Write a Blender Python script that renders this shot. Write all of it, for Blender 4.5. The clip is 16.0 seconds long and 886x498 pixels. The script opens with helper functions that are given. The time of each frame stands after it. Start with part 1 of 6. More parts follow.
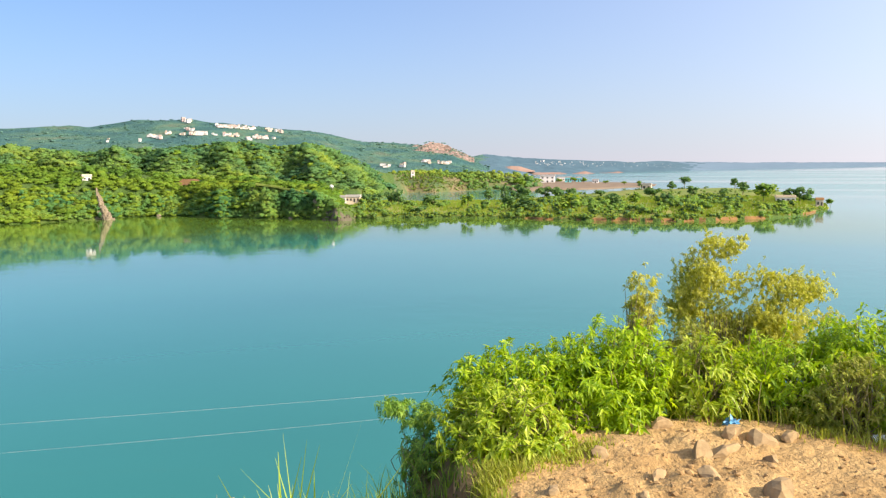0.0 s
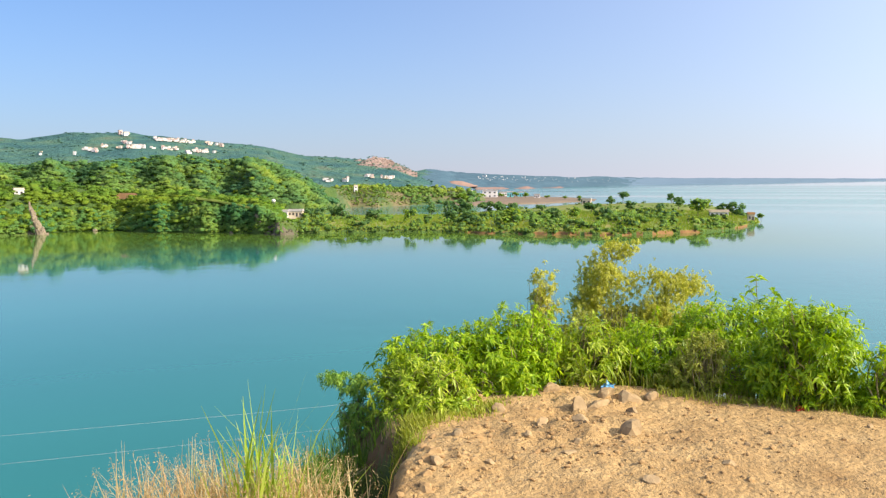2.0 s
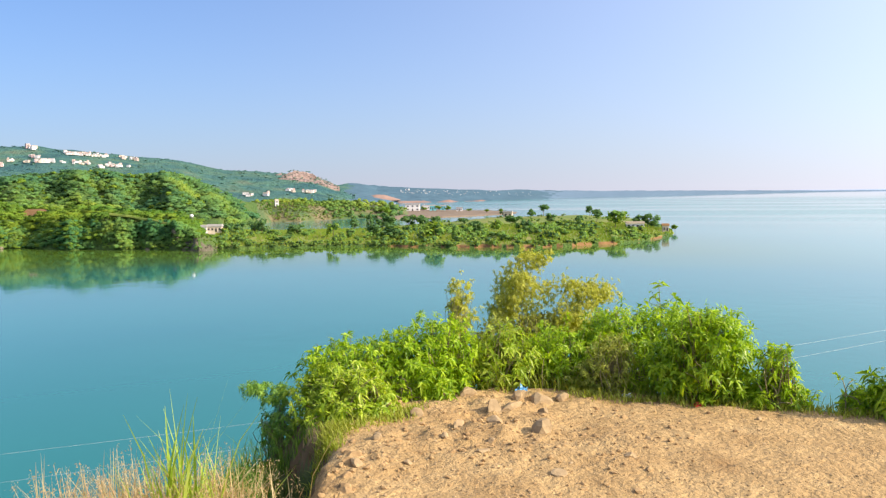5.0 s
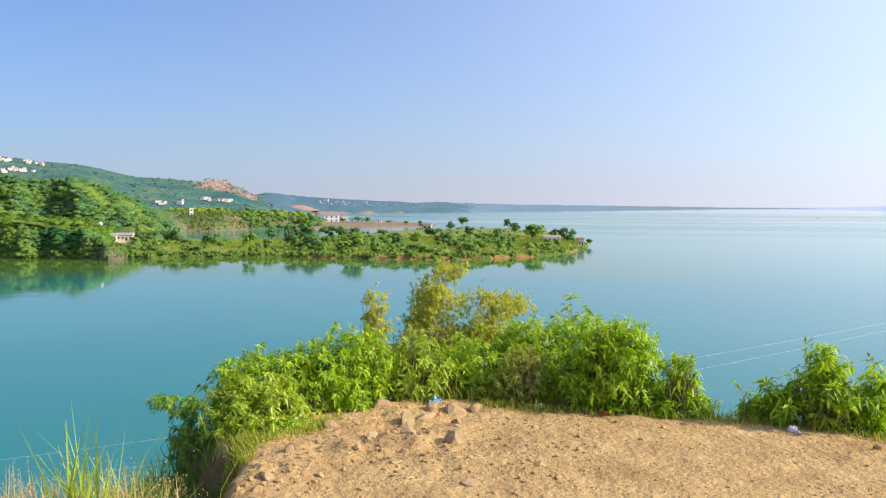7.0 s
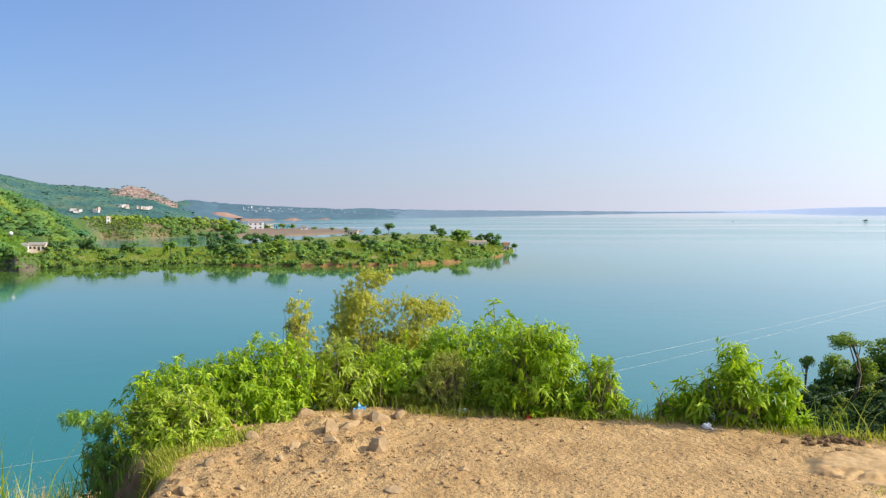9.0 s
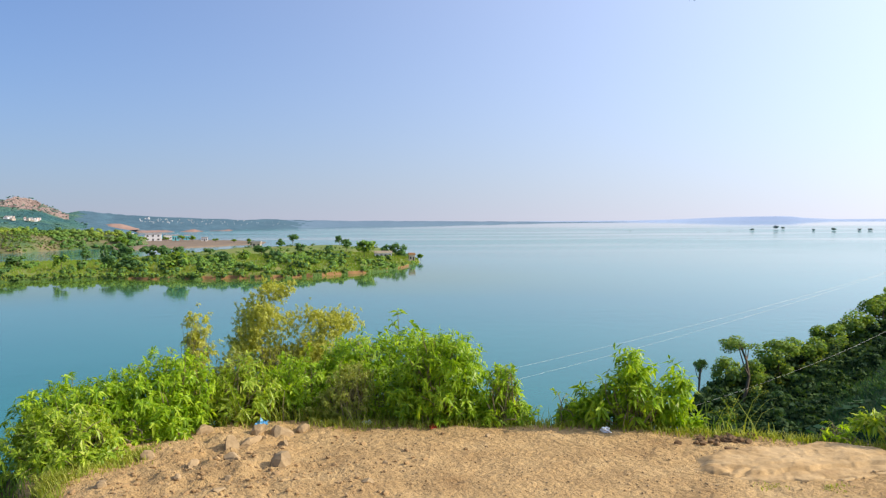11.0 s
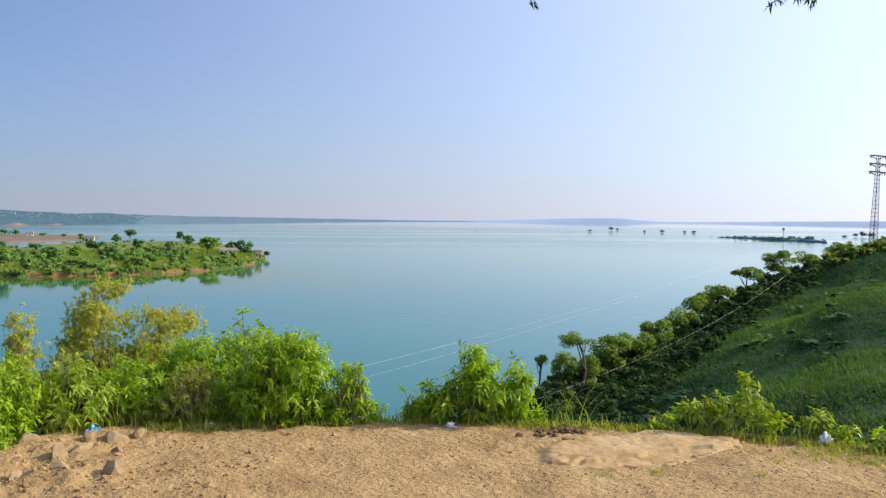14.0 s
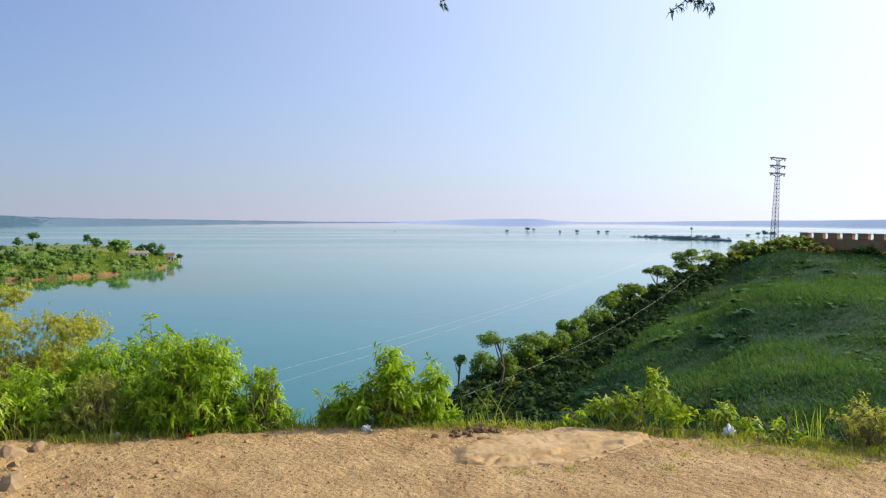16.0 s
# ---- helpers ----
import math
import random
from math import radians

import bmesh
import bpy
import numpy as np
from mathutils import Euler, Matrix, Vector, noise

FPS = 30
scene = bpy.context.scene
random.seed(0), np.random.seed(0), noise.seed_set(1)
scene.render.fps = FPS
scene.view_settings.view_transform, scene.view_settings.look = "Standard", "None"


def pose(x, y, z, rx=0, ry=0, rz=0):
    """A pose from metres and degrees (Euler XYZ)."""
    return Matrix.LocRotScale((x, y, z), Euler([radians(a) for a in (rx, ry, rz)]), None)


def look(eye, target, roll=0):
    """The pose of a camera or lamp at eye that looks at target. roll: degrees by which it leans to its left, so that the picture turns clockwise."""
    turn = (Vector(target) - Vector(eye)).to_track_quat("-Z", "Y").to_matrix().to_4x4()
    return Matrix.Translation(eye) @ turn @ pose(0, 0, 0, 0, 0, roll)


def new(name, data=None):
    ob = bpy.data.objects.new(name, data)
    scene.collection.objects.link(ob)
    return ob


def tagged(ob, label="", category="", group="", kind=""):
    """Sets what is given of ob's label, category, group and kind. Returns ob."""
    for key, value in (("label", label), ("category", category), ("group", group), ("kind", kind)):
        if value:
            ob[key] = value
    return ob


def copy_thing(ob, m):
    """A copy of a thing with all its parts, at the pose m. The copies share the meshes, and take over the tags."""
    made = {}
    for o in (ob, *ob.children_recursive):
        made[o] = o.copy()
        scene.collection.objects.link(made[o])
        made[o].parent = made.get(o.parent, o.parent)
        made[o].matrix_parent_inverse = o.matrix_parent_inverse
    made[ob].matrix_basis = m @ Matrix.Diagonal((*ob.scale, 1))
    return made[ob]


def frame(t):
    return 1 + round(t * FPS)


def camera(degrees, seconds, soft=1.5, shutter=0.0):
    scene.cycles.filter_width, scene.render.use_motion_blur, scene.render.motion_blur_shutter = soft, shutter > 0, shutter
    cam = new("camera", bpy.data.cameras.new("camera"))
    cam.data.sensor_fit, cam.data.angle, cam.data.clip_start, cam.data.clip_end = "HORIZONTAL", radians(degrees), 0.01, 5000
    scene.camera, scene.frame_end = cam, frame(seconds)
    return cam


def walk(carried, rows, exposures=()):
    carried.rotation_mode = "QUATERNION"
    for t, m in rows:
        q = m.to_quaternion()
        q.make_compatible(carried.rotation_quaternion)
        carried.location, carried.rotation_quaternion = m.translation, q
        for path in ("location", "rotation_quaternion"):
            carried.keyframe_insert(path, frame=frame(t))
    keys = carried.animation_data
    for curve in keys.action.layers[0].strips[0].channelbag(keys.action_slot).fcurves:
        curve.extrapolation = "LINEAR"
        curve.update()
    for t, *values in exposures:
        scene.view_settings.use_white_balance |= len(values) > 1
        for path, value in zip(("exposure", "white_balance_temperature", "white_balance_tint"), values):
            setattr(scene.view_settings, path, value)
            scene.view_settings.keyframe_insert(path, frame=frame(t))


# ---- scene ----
cam = camera(56.83, 16.0, soft=1.3)
ROWS = [
    (0.0, -0.157, 1.376, 1.609, 1.77, -5.79, 0.63),
    (0.5, -0.098, 1.004, 1.594, 1.06, -5.40, 0.50),
    (1.0, -0.085, 0.749, 1.594, -0.05, -5.15, 0.35),
    (1.5, -0.047, 0.489, 1.600, -1.13, -4.94, 0.40),
    (2.0, -0.028, 0.264, 1.599, -2.18, -4.81, 0.45),
    (2.5, -0.016, 0.241, 1.600, -3.36, -4.85, 0.58),
    (3.0, -0.009, 0.236, 1.599, -4.27, -4.77, 0.62),
    (5.5, 0.001, 0.000, 1.595, -8.70, -3.64, 0.61),
    (6.0, 0.009, -0.008, 1.599, -10.11, -3.37, 0.35),
    (6.5, 0.013, -0.010, 1.597, -11.81, -3.16, 0.01),
    (7.0, 0.018, -0.002, 1.596, -13.18, -3.11, -0.18),
    (7.5, 0.025, -0.010, 1.595, -14.55, -3.07, -0.26),
    (8.0, 0.035, -0.016, 1.600, -15.69, -3.00, -0.15),
    (10.5, 0.056, -0.030, 1.603, -23.15, -2.11, 0.53),
    (11.0, 0.061, -0.037, 1.603, -24.94, -2.00, 0.41),
    (11.5, 0.066, -0.039, 1.604, -27.06, -2.02, 0.15),
    (12.0, 0.068, -0.043, 1.605, -28.77, -2.11, -0.01),
    (12.5, 0.064, -0.050, 1.604, -30.45, -2.15, -0.10),
    (13.0, 0.060, -0.048, 1.604, -31.96, -2.12, -0.26),
    (13.5, 0.058, -0.046, 1.604, -33.79, -2.11, -0.39),
    (14.0, 0.061, -0.045, 1.604, -35.45, -2.13, -0.47),
    (14.5, 0.066, -0.051, 1.604, -37.31, -2.10, -0.46),
    (15.0, 0.074, -0.050, 1.604, -38.84, -2.07, -0.45),
    (15.5, 0.088, -0.050, 1.605, -40.31, -2.02, -0.43),
    (16.0, 0.098, -0.050, 1.607, -41.15, -2.03, -0.22),
]
EXPOSURES = [(0.0, 0.72, 8000, 13), (1.5, 0.66, 7700, 12), (3.0, 0.54, 7350, 11), (5.5, 0.61, 7380, 13), (7.0, 0.45, 7150, 11), (8.0, 0.38, 7080, 11), (11.0, 0.25, 6980, 11), (13.0, 0.09, 6850, 11), (16.0, 0.10, 6880, 11)]
walk(cam, [(t, pose(x, y, z, 90 + pitch, roll, yaw)) for t, x, y, z, yaw, pitch, roll in ROWS], EXPOSURES)

# ---- light ----
SUN_AZ, SUN_EL = radians(114), radians(31)
SKY_STRENGTH, HAZE_FALL, HAZE_LOW, HAZE_SUN, HAZE_COLOUR = 0.115, 5.5, 0.92, 11.0, (2.94, 3.26, 4.42, 1)
world = bpy.data.worlds.new("sky")
scene.world = world
world.use_nodes = True
wn = world.node_tree
sky = wn.nodes.new("ShaderNodeTexSky")
sky.sky_type = "NISHITA"
sky.sun_disc = False
sky.sun_elevation, sky.sun_rotation = SUN_EL, SUN_AZ
sky.altitude, sky.air_density, sky.dust_density, sky.ozone_density = 300, 1.0, 0.6, 2.5
SUN_DIR = Vector((math.sin(SUN_AZ) * math.cos(SUN_EL), math.cos(SUN_AZ) * math.cos(SUN_EL), math.sin(SUN_EL)))


def sky_math(op, a, b=0.0):
    n = wn.nodes.new("ShaderNodeMath")
    n.operation = op
    for s, v in zip(n.inputs, (a, b)):
        if isinstance(v, (int, float)):
            s.default_value = v
        else:
            wn.links.new(v, s)
    return n.outputs[0]


# summer haze: pale towards the horizon, bright on the sun's side
sky_dir = wn.nodes.new("ShaderNodeTexCoord").outputs["Generated"]
sep = wn.nodes.new("ShaderNodeSeparateXYZ")
wn.links.new(sky_dir, sep.inputs[0])
dot = wn.nodes.new("ShaderNodeVectorMath")
dot.operation = "DOT_PRODUCT"
wn.links.new(sky_dir, dot.inputs[0])
dot.inputs[1].default_value = SUN_DIR
low = sky_math("POWER", 2.718, sky_math("MULTIPLY", sky_math("MAXIMUM", sep.outputs[2], 0.0), -HAZE_FALL))
near_sun = sky_math("POWER", sky_math("MULTIPLY_ADD", dot.outputs["Value"], 0.5), 3.15)
near_sun.node.inputs[0].links[0].from_node.inputs[2].default_value = 0.5
haze_col = wn.nodes.new("ShaderNodeMix")
haze_col.data_type = "RGBA"
wn.links.new(sky_math("MULTIPLY", low, HAZE_LOW), haze_col.inputs[0])
clear = wn.nodes.new("ShaderNodeMix")
clear.data_type, clear.blend_type = "RGBA", "MULTIPLY"
clear.inputs[0].default_value, clear.inputs[7].default_value = 1.0, (0.215, 0.655, 1.12, 1)
wn.links.new(sky.outputs["Color"], clear.inputs[6])
wn.links.new(clear.outputs[2], haze_col.inputs[6])
haze_col.inputs[7].default_value = HAZE_COLOUR
wn.nodes["Background"].inputs["Strength"].default_value = SKY_STRENGTH
glow = wn.nodes.new("ShaderNodeMix")
glow.data_type, glow.blend_type = "RGBA", "ADD"
wn.links.new(near_sun, glow.inputs[0])
wn.links.new(haze_col.outputs[2], glow.inputs[6])
glow.inputs[7].default_value = (HAZE_SUN * 0.92, HAZE_SUN * 0.925, HAZE_SUN * 1.0, 1)
wn.links.new(glow.outputs[2], wn.nodes["Background"].inputs["Color"])
sun_data = bpy.data.lights.new("sun", "SUN")
sun_data.energy, sun_data.angle, sun_data.color = 5.0, radians(0.6), (1.0, 0.93, 0.80)
sun = new("sun", sun_data)
sun.matrix_world = look(SUN_DIR * 200, (0, 0, 0))

# ---- materials ----
def ramp_nodes(nt, fac, stops):
    r = nt.nodes.new("ShaderNodeValToRGB")
    el = r.color_ramp.elements
    while len(el) < len(stops):
        el.new(0.5)
    for e, (p, c) in zip(el, stops):
        e.position, e.color = p, (*c, 1)
    nt.links.new(fac, r.inputs["Fac"])
    return r.outputs["Color"]


def noise_node(nt, vec, scale, detail=4.0, rough=0.55, stretch=None):
    if stretch:
        m = nt.nodes.new("ShaderNodeMapping")
        m.inputs["Scale"].default_value = stretch
        nt.links.new(vec, m.inputs["Vector"])
        vec = m.outputs["Vector"]
    n = nt.nodes.new("ShaderNodeTexNoise")
    n.inputs["Scale"].default_value, n.inputs["Detail"].default_value, n.inputs["Roughness"].default_value = scale, detail, rough
    nt.links.new(vec, n.inputs["Vector"])
    return n.outputs["Fac"]


def mixed(nt, fac, a, b, mode="MIX"):
    m = nt.nodes.new("ShaderNodeMix")
    m.data_type, m.blend_type = "RGBA", mode
    for sock, v in ((m.inputs[0], fac), (m.inputs[6], a), (m.inputs[7], b)):
        if isinstance(v, (int, float)):
            sock.default_value = v
        elif isinstance(v, tuple):
            sock.default_value = (*v, 1)
        else:
            nt.links.new(v, sock)
    return m.outputs[2]


def surface(name, stops, scale=1.0, fine=12.0, fine_mix=0.25, rough=0.85, bump=0.3, bump_scale=20.0, metal=0.0, stretch=None, distance=0.02):
    """A weathered opaque surface: broad colour variation, fine grain and relief."""
    m = bpy.data.materials.new(name)
    m.use_nodes = True
    nt = m.node_tree
    bsdf = nt.nodes["Principled BSDF"]
    vec = nt.nodes.new("ShaderNodeTexCoord").outputs["Object"]
    col = ramp_nodes(nt, noise_node(nt, vec, scale, 5.0, 0.6, stretch), stops)
    f = noise_node(nt, vec, fine, 4.0, 0.65, stretch)
    dark = ramp_nodes(nt, f, [(0.3, (0.45, 0.45, 0.45)), (0.7, (1.0, 1.0, 1.0))])
    col = mixed(nt, fine_mix, col, dark, "MULTIPLY")
    nt.links.new(col, bsdf.inputs["Base Color"])
    bsdf.inputs["Roughness"].default_value, bsdf.inputs["Metallic"].default_value = rough, metal
    bsdf.inputs["Specular IOR Level"].default_value = 0.25
    if bump:
        b = nt.nodes.new("ShaderNodeBump")
        b.inputs["Strength"].default_value, b.inputs["Distance"].default_value = bump, distance
        nt.links.new(noise_node(nt, vec, bump_scale, 5.0, 0.65), b.inputs["Height"])
        nt.links.new(b.outputs["Normal"], bsdf.inputs["Normal"])
    return m


def leafy(name, colours, through_light=0.4, rough=0.5, patch_scale=0.0, patch=(1, 1, 1), sunny_scale=0.0, sunny=(1, 1, 1)):
    """Foliage: each leaf or clump takes its own tone; light passes through."""
    m = bpy.data.materials.new(name)
    m.use_nodes = True
    nt = m.node_tree
    bsdf = nt.nodes["Principled BSDF"]
    geo = nt.nodes.new("ShaderNodeNewGeometry")
    n = len(colours)
    col = ramp_nodes(nt, geo.outputs["Random Per Island"], [(i / max(1, n - 1), c) for i, c in enumerate(colours)])
    if patch_scale:
        vec = nt.nodes.new("ShaderNodeTexCoord").outputs["Object"]
        f = ramp_nodes(nt, noise_node(nt, vec, patch_scale, 3.0), [(0.42, (0, 0, 0)), (0.62, (1, 1, 1))])
        col = mixed(nt, f, col, mixed(nt, 1.0, col, patch, "MULTIPLY"))
    if sunny_scale:
        vec = nt.nodes.new("ShaderNodeTexCoord").outputs["Object"]
        f = ramp_nodes(nt, noise_node(nt, vec, sunny_scale, 3.0), [(0.46, (0, 0, 0)), (0.64, (1, 1, 1))])
        col = mixed(nt, f, col, mixed(nt, 1.0, col, sunny, "MULTIPLY"))
    nt.links.new(col, bsdf.inputs["Base Color"])
    bsdf.inputs["Roughness"].default_value = rough
    bsdf.inputs["Specular IOR Level"].default_value = 0.3
    tr = nt.nodes.new("ShaderNodeBsdfTranslucent")
    nt.links.new(mixed(nt, 1.0, col, (1.25, 1.2, 0.5), "MULTIPLY"), tr.inputs["Color"])
    mx = nt.nodes.new("ShaderNodeMixShader")
    mx.inputs[0].default_value = through_light
    nt.links.new(bsdf.outputs[0], mx.inputs[1])
    nt.links.new(tr.outputs[0], mx.inputs[2])
    nt.links.new(mx.outputs[0], nt.nodes["Material Output"].inputs["Surface"])
    return m


def plain(name, col, rough=0.6, metal=0.0):
    return surface(name, [(0.35, tuple(c * 0.85 for c in col)), (0.65, col)], 2.0, 30.0, 0.15, rough, 0.1, 40.0, metal)


def water_material():
    """Green-blue lake: glassy near the wooded shore, ruffled farther out, smooth again at the hazy horizon, with slicks."""
    m = bpy.data.materials.new("lake_water")
    m.use_nodes = True
    nt = m.node_tree
    bsdf = nt.nodes["Principled BSDF"]
    vec = nt.nodes.new("ShaderNodeTexCoord").outputs["Object"]

    def calc(op, a, b=0.0):
        n = nt.nodes.new("ShaderNodeMath")
        n.operation = op
        for sock, v in zip(n.inputs, (a, b)):
            if isinstance(v, (int, float)):
                sock.default_value = v
            else:
                nt.links.new(v, sock)
        return n.outputs[0]

    def stretch_of(value, a, b):
        n = nt.nodes.new("ShaderNodeMapRange")
        n.interpolation_type = "SMOOTHSTEP"
        n.inputs["From Min"].default_value, n.inputs["From Max"].default_value = a, b
        nt.links.new(value, n.inputs["Value"])
        return n.outputs["Result"]

    col = ramp_nodes(nt, noise_node(nt, vec, 0.012, 3.0), [(0.35, (0.015, 0.143, 0.136)), (0.65, (0.021, 0.168, 0.154))])
    far = nt.nodes.new("ShaderNodeVectorMath")
    far.operation = "LENGTH"
    nt.links.new(vec, far.inputs[0])
    dist = far.outputs["Value"]
    # tints by place; the western hill's green reflection is put into the base colour
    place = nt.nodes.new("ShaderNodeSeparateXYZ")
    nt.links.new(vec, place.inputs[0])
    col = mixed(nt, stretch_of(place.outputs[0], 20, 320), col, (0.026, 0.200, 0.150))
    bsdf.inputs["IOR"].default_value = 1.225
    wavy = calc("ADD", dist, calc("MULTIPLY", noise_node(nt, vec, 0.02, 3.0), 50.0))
    hill_reflection = calc("MULTIPLY", stretch_of(wavy, 178, 250), stretch_of(place.outputs[0], 150, 60))
    hill_reflection = calc("MULTIPLY", hill_reflection, calc("SUBTRACT", 1.0, stretch_of(dist, 275, 315)))
    nt.links.new(mixed(nt, calc("MULTIPLY", hill_reflection, 0.92), col, (0.078, 0.138, 0.010)), bsdf.inputs["Base Color"])
    turned = nt.nodes.new("ShaderNodeMapping")
    turned.inputs["Rotation"].default_value = (0, 0, radians(28))
    nt.links.new(vec, turned.inputs["Vector"])
    lanes = noise_node(nt, turned.outputs["Vector"], 0.0065, 4.0, 0.6, (0.35, 1.5, 1.0))
    lane = stretch_of(lanes, 0.46, 0.66)
    open_water = stretch_of(dist, 200, 560)
    horizon = stretch_of(dist, 1250, 2000)
    patches = noise_node(nt, vec, 0.010, 3.0, 0.55)
    near_ripple = calc("ADD", calc("MULTIPLY", stretch_of(patches, 0.40, 0.65), 0.30), 0.10)
    rough_water = calc("ADD", calc("MULTIPLY", calc("SUBTRACT", 1.0, lane), 0.95), 0.08)
    amount = calc("ADD", calc("MULTIPLY", near_ripple, calc("SUBTRACT", 1.0, open_water)), calc("MULTIPLY", rough_water, open_water))
    amount = calc("MULTIPLY", amount, calc("SUBTRACT", 1.0, calc("MULTIPLY", horizon, 0.92)))
    height = calc("MULTIPLY", noise_node(nt, vec, 0.30, 4.0, 0.6), amount)
    b = nt.nodes.new("ShaderNodeBump")
    b.inputs["Strength"].default_value, b.inputs["Distance"].default_value = 1.0, 0.09
    nt.links.new(height, b.inputs["Height"])
    nt.links.new(b.outputs["Normal"], bsdf.inputs["Normal"])
    nt.links.new(calc("ADD", calc("MULTIPLY", amount, 0.10), 0.012), bsdf.inputs["Roughness"])
    return m


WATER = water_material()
DIRT = surface("dry_trodden_earth", [(0.25, (0.305, 0.180, 0.074)), (0.42, (0.440, 0.278, 0.118)), (0.58, (0.515, 0.338, 0.150)), (0.75, (0.580, 0.400, 0.190))], 1.9, 26.0, 0.48, 0.95, 0.9, 17.0, distance=0.055)
# dark turned soil of the clods; also paints shade on the broken edge
CLOD_AND_SHADE = surface("turned_soil_and_shade", [(0.3, (0.13, 0.075, 0.035)), (0.7, (0.22, 0.135, 0.065))], 9.0, 40.0, 0.3, 0.95, 0.6, 60.0, distance=0.006)
CLOD = surface("clay_clod", [(0.3, (0.30, 0.185, 0.085)), (0.7, (0.44, 0.285, 0.132))], 9.0, 40.0, 0.3, 0.95, 0.6, 60.0, distance=0.006)
STONE = surface("sandstone_rock", [(0.3, (0.29, 0.200, 0.106)), (0.7, (0.45, 0.318, 0.170))], 6.0, 30.0, 0.35, 0.9, 0.6, 50.0, distance=0.008)
SLAB = surface("pale_slab_rock", [(0.28, (0.33, 0.205, 0.09)), (0.42, (0.44, 0.285, 0.128)), (0.55, (0.51, 0.345, 0.168)), (0.75, (0.55, 0.385, 0.20))], 3.2, 26.0, 0.3, 0.95, 0.5, 26.0, distance=0.012)
BANK = surface("overgrown_bank", [(0.3, (0.055, 0.085, 0.022)), (0.55, (0.10, 0.13, 0.035)), (0.8, (0.20, 0.16, 0.08))], 1.2, 9.0, 0.4, 0.95, 0.6, 14.0, distance=0.05)
HILL_SOIL = surface("hill_undergrowth", [(0.3, (0.05, 0.11, 0.022)), (0.55, (0.085, 0.15, 0.03)), (0.72, (0.15, 0.18, 0.045)), (0.9, (0.26, 0.21, 0.09))], 0.035, 0.3, 0.6, 0.95, 1.0, 0.35, distance=2.2)
MEADOW = surface("grassy_shore", [(0.3, (0.12, 0.18, 0.03)), (0.5, (0.16, 0.205, 0.04)), (0.62, (0.22, 0.22, 0.055)), (0.8, (0.28, 0.21, 0.09))], 0.05, 0.6, 0.35, 0.95, 0.6, 0.9, distance=0.3)
GREY_EARTH = surface("bare_brown_earth", [(0.3, (0.17, 0.125, 0.085)), (0.7, (0.25, 0.185, 0.125))], 0.08, 1.2, 0.35, 0.95, 0.6, 1.4, distance=0.2)
DRY_SLOPE = surface("dry_grass_slope", [(0.36, (0.060, 0.115, 0.040)), (0.48, (0.105, 0.135, 0.050)), (0.58, (0.165, 0.145, 0.070)), (0.70, (0.21, 0.160, 0.09))], 0.07, 0.5, 0.5, 0.95, 0.6, 0.9, distance=0.3)
RED_EARTH = surface("red_earth_bank", [(0.3, (0.18, 0.098, 0.040)), (0.7, (0.26, 0.140, 0.055))], 0.12, 1.2, 0.35, 0.95, 0.6, 1.4, distance=0.2)
# the east hillside's shade is put into these dark ground tones
SLOPE = surface("shaded_hillside", [(0.3, (0.009, 0.038, 0.012)), (0.48, (0.015, 0.054, 0.014)), (0.62, (0.028, 0.066, 0.016)), (0.76, (0.050, 0.062, 0.020))], 0.16, 2.2, 0.4, 0.95, 0.8, 3.0, distance=0.2)
PALE_CLIFF = surface("pale_cliff_rock", [(0.3, (0.17, 0.135, 0.095)), (0.7, (0.36, 0.29, 0.20))], 0.4, 1.8, 0.45, 0.95, 0.8, 1.5, distance=0.4)
CLIFF = surface("cliff_rock", [(0.3, (0.075, 0.068, 0.048)), (0.7, (0.20, 0.172, 0.112))], 0.25, 1.8, 0.45, 0.95, 0.8, 1.5, distance=0.4)
# bluish because the aerial haze over the hill is put into its colour
BACK_HILL = surface("hazy_scrub_hill", [(0.36, (0.036, 0.122, 0.120)), (0.48, (0.054, 0.154, 0.130)), (0.58, (0.084, 0.186, 0.124)), (0.70, (0.14, 0.18, 0.12))], 0.016, 0.07, 0.5, 1.0, 1.0, 0.10, distance=9.0)
QUARRY = surface("quarried_rock", [(0.36, (0.11, 0.16, 0.12)), (0.42, (0.26, 0.19, 0.165)), (0.49, (0.40, 0.29, 0.25)), (0.54, (0.25, 0.18, 0.155)), (0.60, (0.36, 0.26, 0.22)), (0.68, (0.12, 0.17, 0.12))], 0.05, 0.14, 0.6, 1.0, 1.0, 0.12, stretch=(1.0, 1.0, 2.6), distance=8.0)
SAND = surface("spoil_sand", [(0.3, (0.27, 0.165, 0.12)), (0.7, (0.36, 0.235, 0.18))], 0.03, 0.2, 0.25, 1.0, 0.4, 0.2, distance=1.0)
# far shore, coast and ridge: distance haze goes into their base colours
FAR_SHORE = surface("far_hazy_shore", [(0.3, (0.048, 0.112, 0.150)), (0.7, (0.082, 0.155, 0.195))], 0.02, 0.08, 0.4, 1.0, 0.6, 0.05, distance=6.0)
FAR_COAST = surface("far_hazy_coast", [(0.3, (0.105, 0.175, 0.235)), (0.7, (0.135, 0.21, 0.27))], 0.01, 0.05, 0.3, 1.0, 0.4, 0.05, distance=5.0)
FAR_RIDGE = surface("far_hazy_ridge", [(0.3, (0.30, 0.39, 0.54)), (0.7, (0.34, 0.43, 0.57))], 0.003, 0.02, 0.1, 1.0, 0.0, 0.02)
BARK = surface("grey_brown_bark", [(0.3, (0.10, 0.075, 0.05)), (0.7, (0.20, 0.16, 0.11))], 6.0, 30.0, 0.4, 0.95, 0.6, 30.0)
